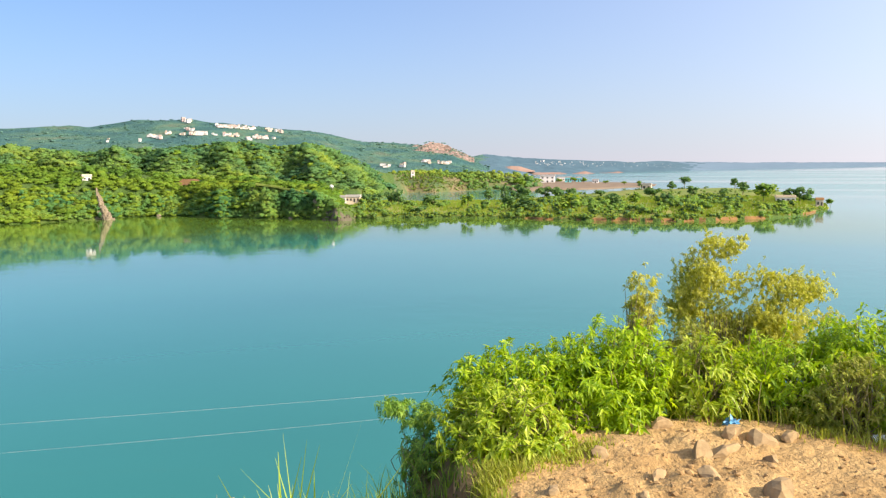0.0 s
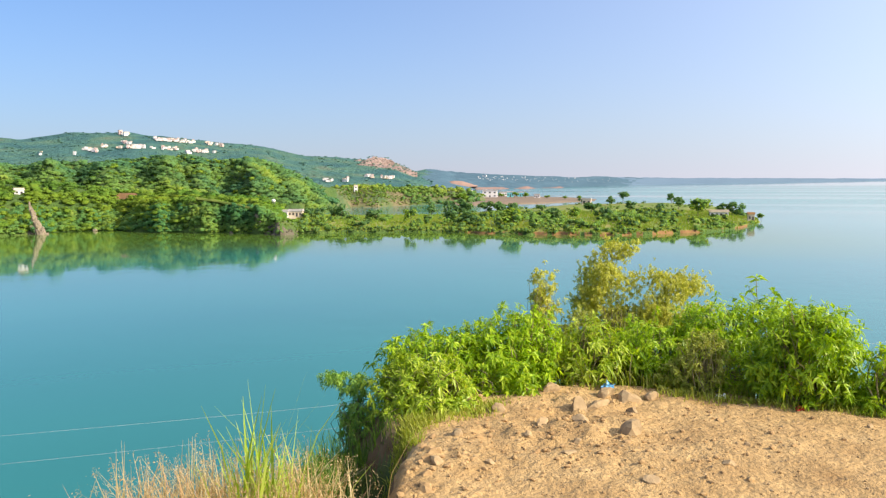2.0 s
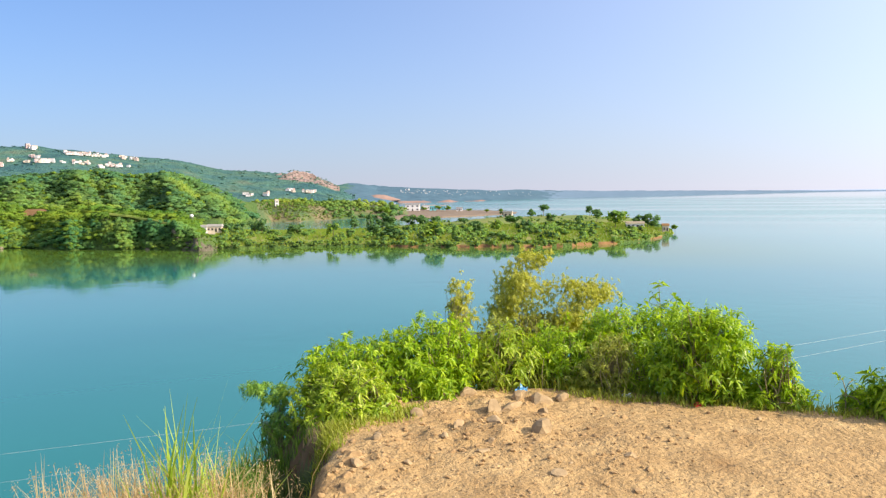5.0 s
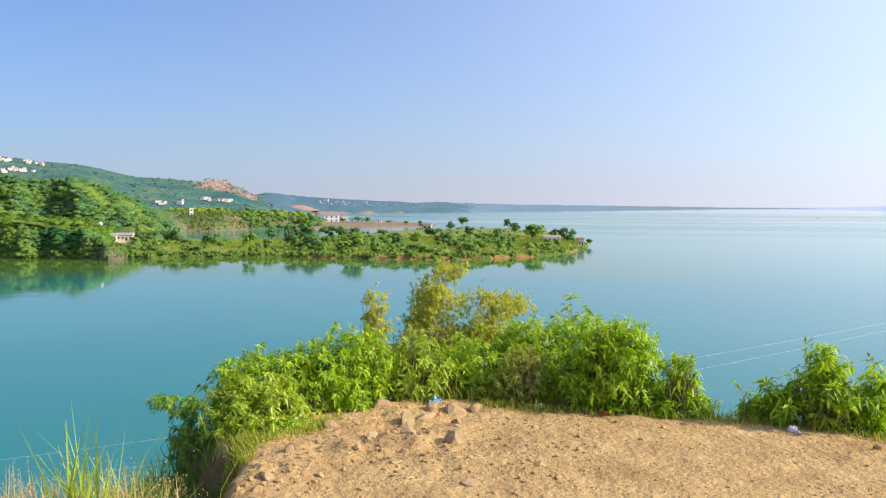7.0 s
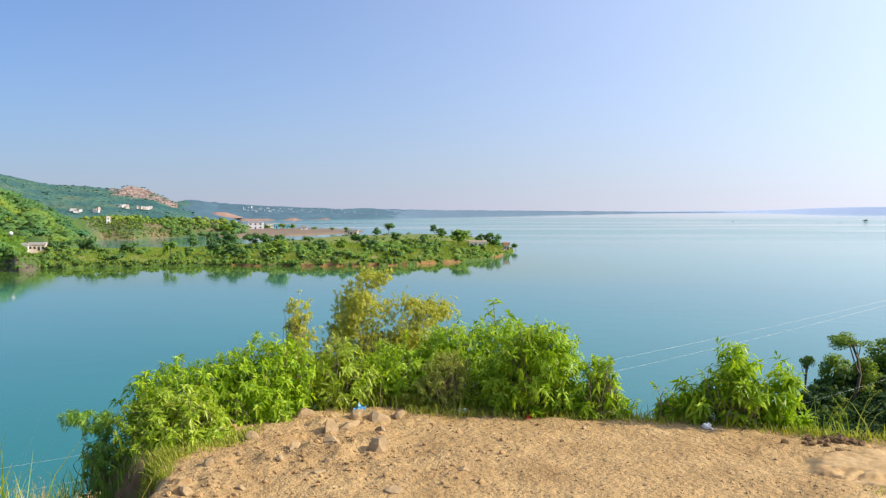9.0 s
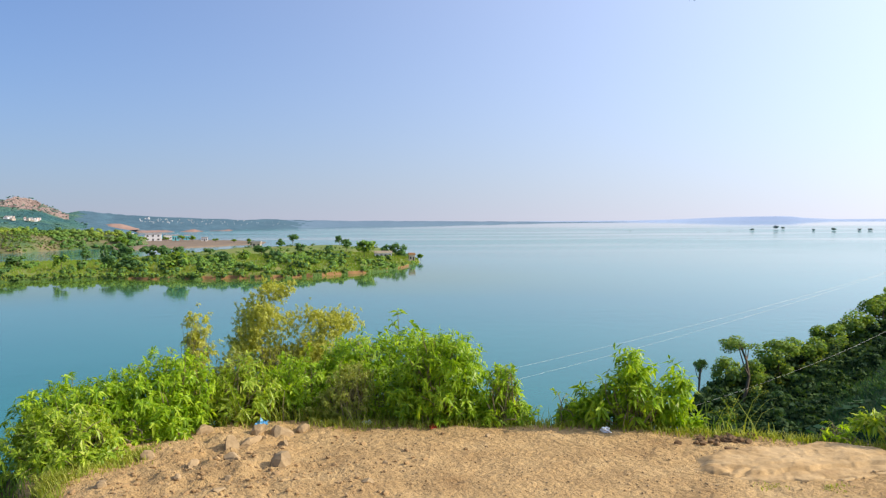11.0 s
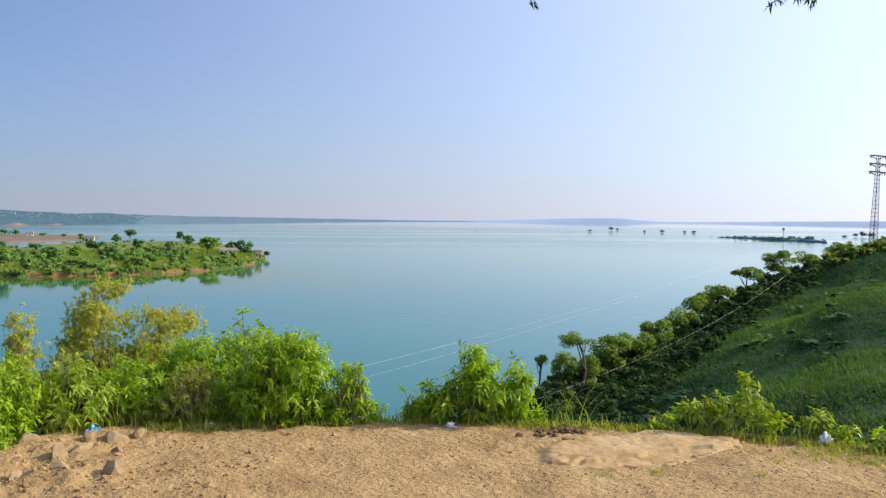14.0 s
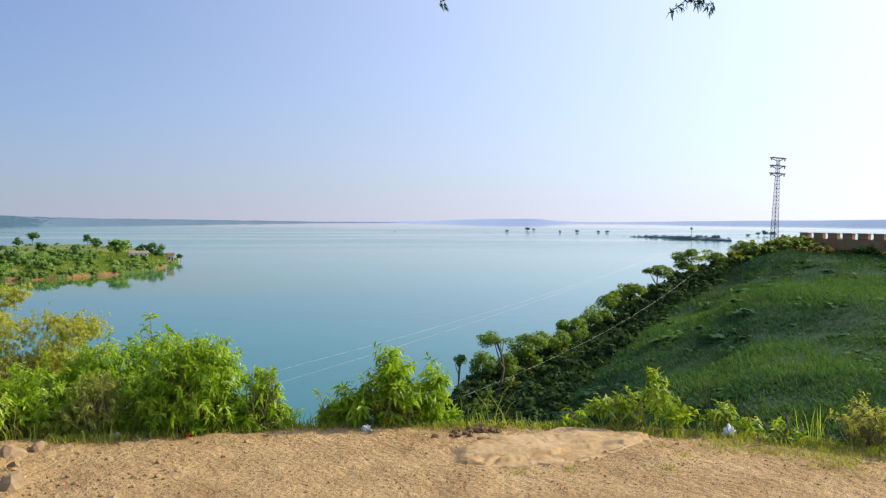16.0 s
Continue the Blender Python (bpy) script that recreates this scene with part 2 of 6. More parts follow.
STEM = surface("green_brown_stem", [(0.3, (0.16, 0.15, 0.06)), (0.7, (0.30, 0.25, 0.13))], 12.0, 60.0, 0.3, 0.8, 0.2, 60.0)
LEAF = leafy("shrub_leaf", [(0.138, 0.256, 0.014), (0.245, 0.405, 0.020), (0.362, 0.525, 0.030), (0.492, 0.615, 0.055)], 0.50, 0.36)
LEAF_LIGHT = leafy("young_shrub_leaf", [(0.158, 0.263, 0.016), (0.272, 0.392, 0.024), (0.38, 0.49, 0.04), (0.495, 0.555, 0.09)], 0.42, 0.38)
LEAF_YELLOW = leafy("feathery_yellow_leaf", [(0.33, 0.37, 0.05), (0.48, 0.49, 0.085), (0.61, 0.585, 0.15)], 0.5, 0.5)
LEAF_FEATHER = leafy("dark_feathery_leaf", [(0.13, 0.28, 0.055), (0.21, 0.38, 0.065), (0.31, 0.46, 0.08)], 0.45, 0.6)
LEAF_DRY = leafy("withered_leaf", [(0.22, 0.27, 0.04), (0.36, 0.37, 0.08), (0.28, 0.36, 0.04)], 0.4, 0.7)
GRASS = leafy("tall_grass", [(0.24, 0.36, 0.03), (0.38, 0.52, 0.06), (0.50, 0.58, 0.12)], 0.45, 0.5)
# darkened grass colour; below the broken edge it stands for shade
DARK_GRASS = leafy("shaded_grass", [(0.06, 0.14, 0.018), (0.11, 0.21, 0.025), (0.19, 0.29, 0.04)], 0.4, 0.6)
DRY_GRASS = leafy("dry_grass", [(0.48, 0.36, 0.17), (0.60, 0.48, 0.27), (0.54, 0.30, 0.16)], 0.4, 0.8)
WEED = leafy("low_weed", [(0.20, 0.26, 0.03), (0.33, 0.38, 0.05), (0.42, 0.41, 0.09)], 0.45, 0.6)
# bluish dark patches paint shade into the woods, the sunny ones paint sunlight
FOREST = leafy("woodland_crown", [(0.165, 0.285, 0.034), (0.178, 0.292, 0.035), (0.195, 0.302, 0.036), (0.218, 0.312, 0.038)], 0.5, 0.95, 0.020, (0.48, 0.76, 1.15), 0.033, (1.30, 1.10, 0.9))
# bluer, so the farther crest's haze and shade are in the leaf colour
FOREST_BACK = leafy("woodland_crown_far", [(0.165, 0.312, 0.080), (0.178, 0.320, 0.080), (0.194, 0.328, 0.078), (0.218, 0.336, 0.074)], 0.5, 0.95, 0.016, (0.46, 0.70, 1.30), 0.026, (1.7, 1.25, 0.8))
FOREST_BLUFF = leafy("bluff_bush_leaf", [(0.205, 0.375, 0.085), (0.230, 0.388, 0.085), (0.268, 0.405, 0.080), (0.315, 0.420, 0.075)], 0.55, 0.95, 0.045, (0.36, 0.64, 1.15), 0.06, (1.5, 1.15, 0.85))
# bush leaf darkened in colour to stand for the hillside's shade
SHADED_LEAF = leafy("shaded_bush_leaf", [(0.022, 0.060, 0.024), (0.034, 0.078, 0.026), (0.058, 0.100, 0.028)], 0.3, 0.85, 0.20, (1.7, 1.5, 0.9))
PEN_LEAF = leafy("peninsula_bush_leaf", [(0.13, 0.245, 0.038), (0.18, 0.305, 0.044), (0.255, 0.36, 0.05), (0.345, 0.40, 0.06)], 0.45, 0.8, 0.06, (0.62, 0.84, 1.0))
DRY_SCRUB = leafy("dry_scrub_leaf", [(0.20, 0.21, 0.06), (0.27, 0.23, 0.08), (0.17, 0.23, 0.06), (0.31, 0.23, 0.11)], 0.35, 0.95, 0.05, (0.7, 0.85, 1.0))
MEADOW_GRASS = leafy("meadow_grass", [(0.25, 0.37, 0.045), (0.31, 0.40, 0.05), (0.37, 0.41, 0.07), (0.40, 0.37, 0.11)], 0.5, 0.9, 0.05, (0.7, 0.85, 0.9))
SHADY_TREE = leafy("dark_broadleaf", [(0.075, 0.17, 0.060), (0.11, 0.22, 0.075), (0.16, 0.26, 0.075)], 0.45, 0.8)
# darker inner-crown surfaces: shade between the leaves is put into their colour
PEN_CORE = surface("peninsula_crown_shade", [(0.34, (0.050, 0.125, 0.045)), (0.55, (0.095, 0.180, 0.040)), (0.75, (0.140, 0.215, 0.045))], 0.06, 1.2, 0.45, 1.0, 0.9, 1.2, distance=0.4)
SHADY_CORE = surface("broadleaf_crown_shade", [(0.34, (0.050, 0.130, 0.045)), (0.70, (0.095, 0.190, 0.050))], 0.3, 1.6, 0.45, 1.0, 0.9, 1.4, distance=0.3)
CREST_LEAF = leafy("crest_bush_leaf", [(0.12, 0.18, 0.02), (0.22, 0.27, 0.03), (0.30, 0.30, 0.04)], 0.35, 0.7)
RUST_LEAF = leafy("rusty_dry_leaf", [(0.30, 0.16, 0.05), (0.40, 0.22, 0.07), (0.24, 0.20, 0.05)], 0.3, 0.8)
# red earth with the distance haze blended into its colour
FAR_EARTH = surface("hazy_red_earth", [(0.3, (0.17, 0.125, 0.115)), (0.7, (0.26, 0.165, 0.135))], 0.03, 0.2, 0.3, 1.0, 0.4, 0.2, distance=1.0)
# inner-crown tone with the shade between leaves painted in
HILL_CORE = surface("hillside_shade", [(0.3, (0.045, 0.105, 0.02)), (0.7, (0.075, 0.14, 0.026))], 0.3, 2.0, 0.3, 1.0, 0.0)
HILL_TREE = leafy("hillside_tree_leaf", [(0.10, 0.20, 0.05), (0.165, 0.275, 0.055), (0.27, 0.34, 0.06)], 0.5, 0.7, 0.35, (1.25, 1.15, 0.9))
# grass in dark blue-green, with the hillside's shade in the colour
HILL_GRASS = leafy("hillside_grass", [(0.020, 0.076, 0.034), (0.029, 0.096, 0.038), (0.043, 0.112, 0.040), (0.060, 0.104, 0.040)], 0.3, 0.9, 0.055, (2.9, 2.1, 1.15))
# pale blue-grey: haze over the far lake trees is painted into the leaf
HAZY_TREE = leafy("hazy_tree_leaf", [(0.20, 0.27, 0.29), (0.26, 0.33, 0.34)], 0.2, 0.8)
WHITE_WALL = plain("whitewashed_wall", (0.80, 0.76, 0.72), 0.9)
CREAM_WALL = plain("cream_wall", (0.68, 0.55, 0.42), 0.9)
PINK_WALL = plain("pink_plaster", (0.70, 0.50, 0.44), 0.9)
TEAL_WALL = plain("turquoise_paint", (0.15, 0.52, 0.55), 0.8)
ROOF = plain("concrete_roof", (0.45, 0.42, 0.40), 0.95)
DARK_OPEN = plain("dark_opening", (0.05, 0.05, 0.05), 0.5)
BRICK = surface("weathered_brick", [(0.3, (0.46, 0.22, 0.10)), (0.7, (0.60, 0.33, 0.15))], 1.5, 8.0, 0.35, 0.95, 0.5, 8.0)
STEEL = plain("painted_steel", (0.16, 0.12, 0.14), 0.5, 0.6)
CABLE = plain("bare_wire", (0.60, 0.62, 0.60), 0.6, 0.2)
PLASTIC_WHITE = plain("white_plastic_film", (0.90, 0.92, 0.92), 0.35)
PLASTIC_BLUE = plain("blue_plastic_film", (0.10, 0.34, 0.58), 0.35)
PLASTIC_RED = plain("red_wrapper", (0.50, 0.04, 0.03), 0.35)

# ---- mesh tools ----
def mesh_of(name, verts, faces, material, smooth=False, slots=None):
    """verts (n, 3) array; faces: arrays of equal-sided faces."""
    me = bpy.data.meshes.new(name)
    faces = [np.asarray(f, dtype=np.int32) for f in (faces if isinstance(faces, list) else [faces]) if len(f)]
    loops = np.concatenate([f.ravel() for f in faces])
    sizes = np.concatenate([np.full(len(f), f.shape[1], dtype=np.int32) for f in faces])
    starts = np.concatenate([[0], np.cumsum(sizes)[:-1]]).astype(np.int32)
    me.vertices.add(len(verts))
    me.vertices.foreach_set("co", np.asarray(verts, dtype=np.float32).ravel())
    me.loops.add(len(loops))
    me.loops.foreach_set("vertex_index", loops)
    me.polygons.add(len(sizes))
    me.polygons.foreach_set("loop_start", starts)
    me.polygons.foreach_set("use_smooth", np.broadcast_to(np.asarray(smooth, dtype=bool), len(sizes)).copy())
    for mt in (material if isinstance(material, (list, tuple)) else [material]):
        me.materials.append(mt)
    if slots is not None:
        me.polygons.foreach_set("material_index", np.asarray(slots, dtype=np.int32))
    me.update(calc_edges=True)
    me.validate()
    return me


def thing(name, label="", category="", group="", kind="", at=(0, 0, 0), turn=0.0):
    ob = new(name)
    ob.empty_display_size = 0.2
    ob.matrix_world = pose(*at, 0, 0, turn)
    return tagged(ob, label, category, group, kind)


def child(name, mesh, parent, label="", kind="", at=None):
    ob = new(name, mesh)
    ob.parent = parent
    if at is not None:
        ob.matrix_basis = at
    if label or kind:
        tagged(ob, label=label, kind=kind)
    return ob


def bm_mesh(name, bm, material, smooth=False):
    me = bpy.data.meshes.new(name)
    bm.to_mesh(me)
    bm.free()
    me.materials.append(material)
    if smooth:
        me.polygons.foreach_set("use_smooth", np.full(len(me.polygons), True))
    return me


def box_mesh(name, sx, sy, sz, material, bevel=0.0, base=True):
    """A box on z = 0 (or centred), with chamfered edges."""
    bm = bmesh.new()
    bmesh.ops.create_cube(bm, size=1, matrix=Matrix.Translation((0, 0, sz / 2 if base else 0)) @ Matrix.Diagonal((sx, sy, sz, 1)))
    if bevel:
        bmesh.ops.bevel(bm, geom=list(bm.edges), offset=bevel, segments=1, affect="EDGES")
    return bm_mesh(name, bm, material)


def tubes(paths, radii, sides=4):
    """Tapered tubes along paths (k, n, 3) with radii (k, n)."""
    paths, radii = np.asarray(paths, float), np.asarray(radii, float)
    k, n, _ = paths.shape
    d = np.gradient(paths, axis=1)
    d /= np.linalg.norm(d, axis=2, keepdims=True) + 1e-9
    ref = np.where(np.abs(d[..., 2:3]) > 0.9, [[[1.0, 0, 0]]], [[[0, 0, 1.0]]])
    u = np.cross(d, ref)
    u /= np.linalg.norm(u, axis=2, keepdims=True) + 1e-9
    w = np.cross(d, u)
    a = np.arange(sides) * 2 * np.pi / sides
    ring = u[:, :, None] * np.cos(a)[None, None, :, None] + w[:, :, None] * np.sin(a)[None, None, :, None]
    v = (paths[:, :, None] + ring * radii[:, :, None, None]).reshape(-1, 3)
    i, j, s = np.meshgrid(np.arange(k), np.arange(n - 1), np.arange(sides), indexing="ij")
    a0 = (i * n + j) * sides + s
    a1 = (i * n + j) * sides + (s + 1) % sides
    return v, np.stack([a0, a1, a1 + sides, a0 + sides], -1).reshape(-1, 4)


def unit(v):
    return v / (np.linalg.norm(v, axis=-1, keepdims=True) + 1e-9)


def leaves(origin, direction, normal, length, width, droop):
    """Pointed leaves with a folded midrib and a drooping tip."""
    n = len(origin)
    d = unit(direction)
    side = unit(np.cross(d, normal))
    up = np.cross(side, d)
    L, W, G = length[:, None], width[:, None], droop[:, None]
    def at(s, across, lift):
        return origin + d * L * s + side * W * across + up * W * lift + np.array([0, 0, -1.0]) * L * G * s * s
    v = np.stack([at(0, 0, 0), at(0.42, -0.5, 0.2), at(0.45, 0, 0), at(0.42, 0.5, 0.2), at(1.0, 0, 0)], 1).reshape(-1, 3)
    o = (np.arange(n) * 5)[:, None]
    return v, [np.concatenate([o + [0, 2, 1], o + [0, 3, 2], o + [1, 2, 4], o + [2, 3, 4]])]


def leaflets(origin, direction, normal, length, width, droop):
    """Small diamond-shaped leaflets."""
    d = unit(direction)
    side = unit(np.cross(d, normal)) * width[:, None] * 0.5
    mid = origin + d * length[:, None] * 0.45
    tip = origin + d * length[:, None] - np.array([0, 0, 1.0]) * (length * droop)[:, None]
    v = np.stack([origin, mid - side, tip, mid + side], 1).reshape(-1, 3)
    return v, [(np.arange(len(origin)) * 4)[:, None] + [0, 1, 2, 3]]


def blades(origin, lean, length, width, bend):
    """Grass blades: four stations that curve over."""
    n = len(origin)
    lean = lean.copy()
    lean[:, 2] = 0
    h = unit(lean)
    side = np.stack([-h[:, 1], h[:, 0], np.zeros(n)], -1)
    L, W, B = length[:, None], width[:, None], bend[:, None]
    st = []
    for s, w in ((0, 1), (0.35, 0.9), (0.7, 0.6), (1.0, 0.06)):
        c = origin + np.array([0, 0, 1.0]) * L * (s - 0.45 * B * s ** 3) + h * L * B * s ** 2
        st += [c - side * W * w / 2, c + side * W * w / 2]
    v = np.stack(st, 1).reshape(-1, 3)
    o = (np.arange(n) * 8)[:, None]
    return v, np.concatenate([o + [0, 1, 3, 2], o + [2, 3, 5, 4], o + [4, 5, 7, 6]])


def fbm(x, y, scale, seed=0.0, octaves=3):
    """Smooth value noise on arrays, about -1 to 1."""
    out, amp, tot = 0, 1.0, 0.0
    for o in range(octaves):
        s = scale * 2 ** o
        px, py = x * s + seed * 17.3 + o * 5.1, y * s + seed * 9.7 + o * 3.7
        ix, iy = np.floor(px), np.floor(py)
        fx, fy = px - ix, py - iy
        fx, fy = fx * fx * (3 - 2 * fx), fy * fy * (3 - 2 * fy)
        def hsh(a, b):
            h = np.sin(a * 127.1 + b * 311.7 + seed * 74.7) * 43758.5453
            return (h - np.floor(h)) * 2 - 1
        out = out + amp * ((hsh(ix, iy) * (1 - fx) + hsh(ix + 1, iy) * fx) * (1 - fy) + (hsh(ix, iy + 1) * (1 - fx) + hsh(ix + 1, iy + 1) * fx) * fy)
        tot += amp
        amp *= 0.5
    return out / tot


rng = np.random.default_rng(7)
LAKE = -13.4

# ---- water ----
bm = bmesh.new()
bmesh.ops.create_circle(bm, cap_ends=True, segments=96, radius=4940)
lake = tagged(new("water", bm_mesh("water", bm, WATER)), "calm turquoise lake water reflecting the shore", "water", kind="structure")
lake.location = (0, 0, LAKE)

# ---- the lookout's ground ----
def smooth01(v):
    v = np.clip(v, 0, 1)
    return v * v * (3 - 2 * v)


def ground_z(x, y):
    """Height of the lookout, its left terrace and the bank that falls to the lake."""
    x, y = np.asarray(x, float), np.asarray(y, float)
    r, az = np.hypot(x, y), np.degrees(np.arctan2(x, y))
    wob = 0.10 * fbm(x, y, 1.3, 3.0)
    rim = np.interp(az, [-60, -14, -9, -5, 1, 4, 12, 20, 26, 32, 40, 50, 60, 70, 90, 130], [4.8, 5.0, 5.6, 6.15, 6.2, 6.3, 6.6, 6.68, 6.4, 6.35, 6.4, 6.45, 6.5, 6.55, 6.8, 9.0])
    front = np.where(y > -4, r - rim, -1.0) - wob
    edge_x = -0.50 + 0.43 * smooth01((y - 2.6) / 1.4) - 0.13 * smooth01((y - 5.15) / 0.5)
    left = edge_x - x + wob * 1.2 + 0.05 * fbm(x, y, 5.0, 23.0)
    z = 0.035 * fbm(x, y, 0.9, 1.0) + 0.018 * fbm(x, y, 3.4, 2.0) + 0.014 * np.abs(fbm(x, y, 7.0, 5.0)) + 0.008 * fbm(x, y, 16.0, 6.0)
    rough_zone = np.exp(-((x - 0.9) ** 2 / 1.0 + (y - 5.6) ** 2 / 1.2))
    z = z + rough_zone * (0.07 * np.abs(fbm(x, y, 2.6, 8.0)) + 0.055 * np.abs(fbm(x, y, 6.0, 9.0)) + 0.028 * np.abs(fbm(x, y, 14.0, 3.0)))
    z = z - 0.34 * smooth01(left / 0.26) - 0.05 * np.abs(fbm(x, y, 9.0, 14.0)) * smooth01((left + 0.25) / 0.3) - 0.16 * np.maximum(left - 0.2, 0)
    z = z - 0.34 * np.exp(-((left - 0.24) / 0.15) ** 2) * smooth01((y - 4.3) / 0.3) * smooth01((5.75 - y) / 0.4)
    z = z - 0.10 * smooth01(front / 0.25) - 0.80 * np.maximum(front - 0.12, 0)
    return np.maximum(z, -16.0)


def axis_steps(a, d0, d1, b, fine):
    lo = d0 - np.cumsum(np.geomspace(fine, (d0 - a) / 6, 24))
    hi = d1 + np.cumsum(np.geomspace(fine, (b - d1) / 6, 24))
    return np.concatenate([lo[::-1], np.arange(d0, d1, fine), hi])


def lookout():
    xs, ys = axis_steps(-26, -1.3, 7.2, 24, 0.035), axis_steps(-22, 3.2, 7.4, 30, 0.035)
    X, Y = np.meshgrid(xs, ys, indexing="ij")
    Z = ground_z(X, Y)
    v = np.stack([X, Y, Z], -1).reshape(-1, 3)
    nx, ny = len(xs), len(ys)
    i, j = np.meshgrid(np.arange(nx - 1), np.arange(ny - 1), indexing="ij")
    a = (i * ny + j).ravel()
    f = np.stack([a, a + ny, a + ny + 1, a + 1], -1)
    c = v[f].mean(1)
    low = ground_z(c[:, 0], c[:, 1])
    slots = ((low < -0.27 + 0.12 * fbm(c[:, 0], c[:, 1], 2.0, 4.0)) | ((low < -0.12) & (np.hypot(c[:, 0], c[:, 1]) > 6.1))).astype(int)
    # shade on the broken edge's face, painted with the dark soil colour
    slots = np.where((low < -0.07) & (low > -0.60) & (c[:, 0] < 0.15) & (c[:, 0] > -0.75) & (slots == 0), 2, slots)
    return tagged(new("ground", mesh_of("ground", v, f, [DIRT, BANK, CLOD_AND_SHADE], True, slots)), "dry trodden earth lookout falling to the lake", "ground", kind="structure")


lookout()

# ---- land round the lake, lofted outwards from the lookout ----
def polar_land(name, az0, az1, columns, stations, material, label, category, rows=8, rough=0.0, scale=0.02, seed=1.0, slots=None, wander=0.0):
    """Land whose stations give, by azimuth in degrees, distance and height; lofted between them."""
    az = np.linspace(az0, az1, columns)
    pr, pz = [], []
    for st in stations:
        k = np.array(st, float)
        pr.append(np.interp(az, k[:, 0], k[:, 1]))
        pz.append(np.interp(az, k[:, 0], k[:, 2]))
    pr, pz = np.array(pr), np.array(pz)
    R, Z, band = [], [], []
    for s in range(len(stations) - 1):
        for q in range(rows):
            u = q / rows
            R.append(pr[s] * (1 - u) + pr[s + 1] * u)
            Z.append(pz[s] * (1 - u) + pz[s + 1] * u)
            band.append(s)
    R.append(pr[-1]); Z.append(pz[-1])
    R, Z = np.array(R), np.array(Z)
    R = R + wander * fbm(az * 0.9, az * 0, 1.0, seed)[None]
    A = np.radians(az)[None]
    X, Y = R * np.sin(A), R * np.cos(A)
    grow = smooth01((Z - LAKE + 0.4) / 2.5)
    Z = Z + rough * grow * fbm(X, Y, scale, seed, 4)
    m, n = R.shape
    v = np.stack([X, Y, Z], -1).reshape(-1, 3)
    i, j = np.meshgrid(np.arange(m - 1), np.arange(n - 1), indexing="ij")
    a = (i * n + j).ravel()
    f = np.stack([a, a + 1, a + n + 1, a + n], -1)
    sl = None
    if slots:
        c = v[f].mean(1)
        sl = slots(np.degrees(np.arctan2(c[:, 0], c[:, 1])), np.hypot(c[:, 0], c[:, 1]), c[:, 2], np.array(band)[i.ravel()])
    ob = tagged(new(name, mesh_of(name, v, f, material, True, sl)), label, category, kind="structure")
    def height(azd, r):
        """Ground height at azimuth and distance."""
        azd, r = np.asarray(azd, float), np.asarray(r, float)
        rr = np.array([np.interp(azd, np.array(st)[:, 0], np.array(st)[:, 1]) for st in stations]) + wander * fbm(azd * 0.9, azd * 0, 1.0, seed)
        zz = np.array([np.interp(azd, np.array(st)[:, 0], np.array(st)[:, 2]) for st in stations])
        out = zz[0].copy()
        for s in range(len(stations) - 1):
            inside = (r >= rr[s]) & (r <= rr[s + 1])
            u = (r - rr[s]) / np.maximum(rr[s + 1] - rr[s], 1e-6)
            out = np.where(inside, zz[s] * (1 - u) + zz[s + 1] * u, out)
        x, y = r * np.sin(np.radians(azd)), r * np.cos(np.radians(azd))
        return out + rough * smooth01((out - LAKE + 0.4) / 2.5) * fbm(x, y, scale, seed, 4)
    return ob, height


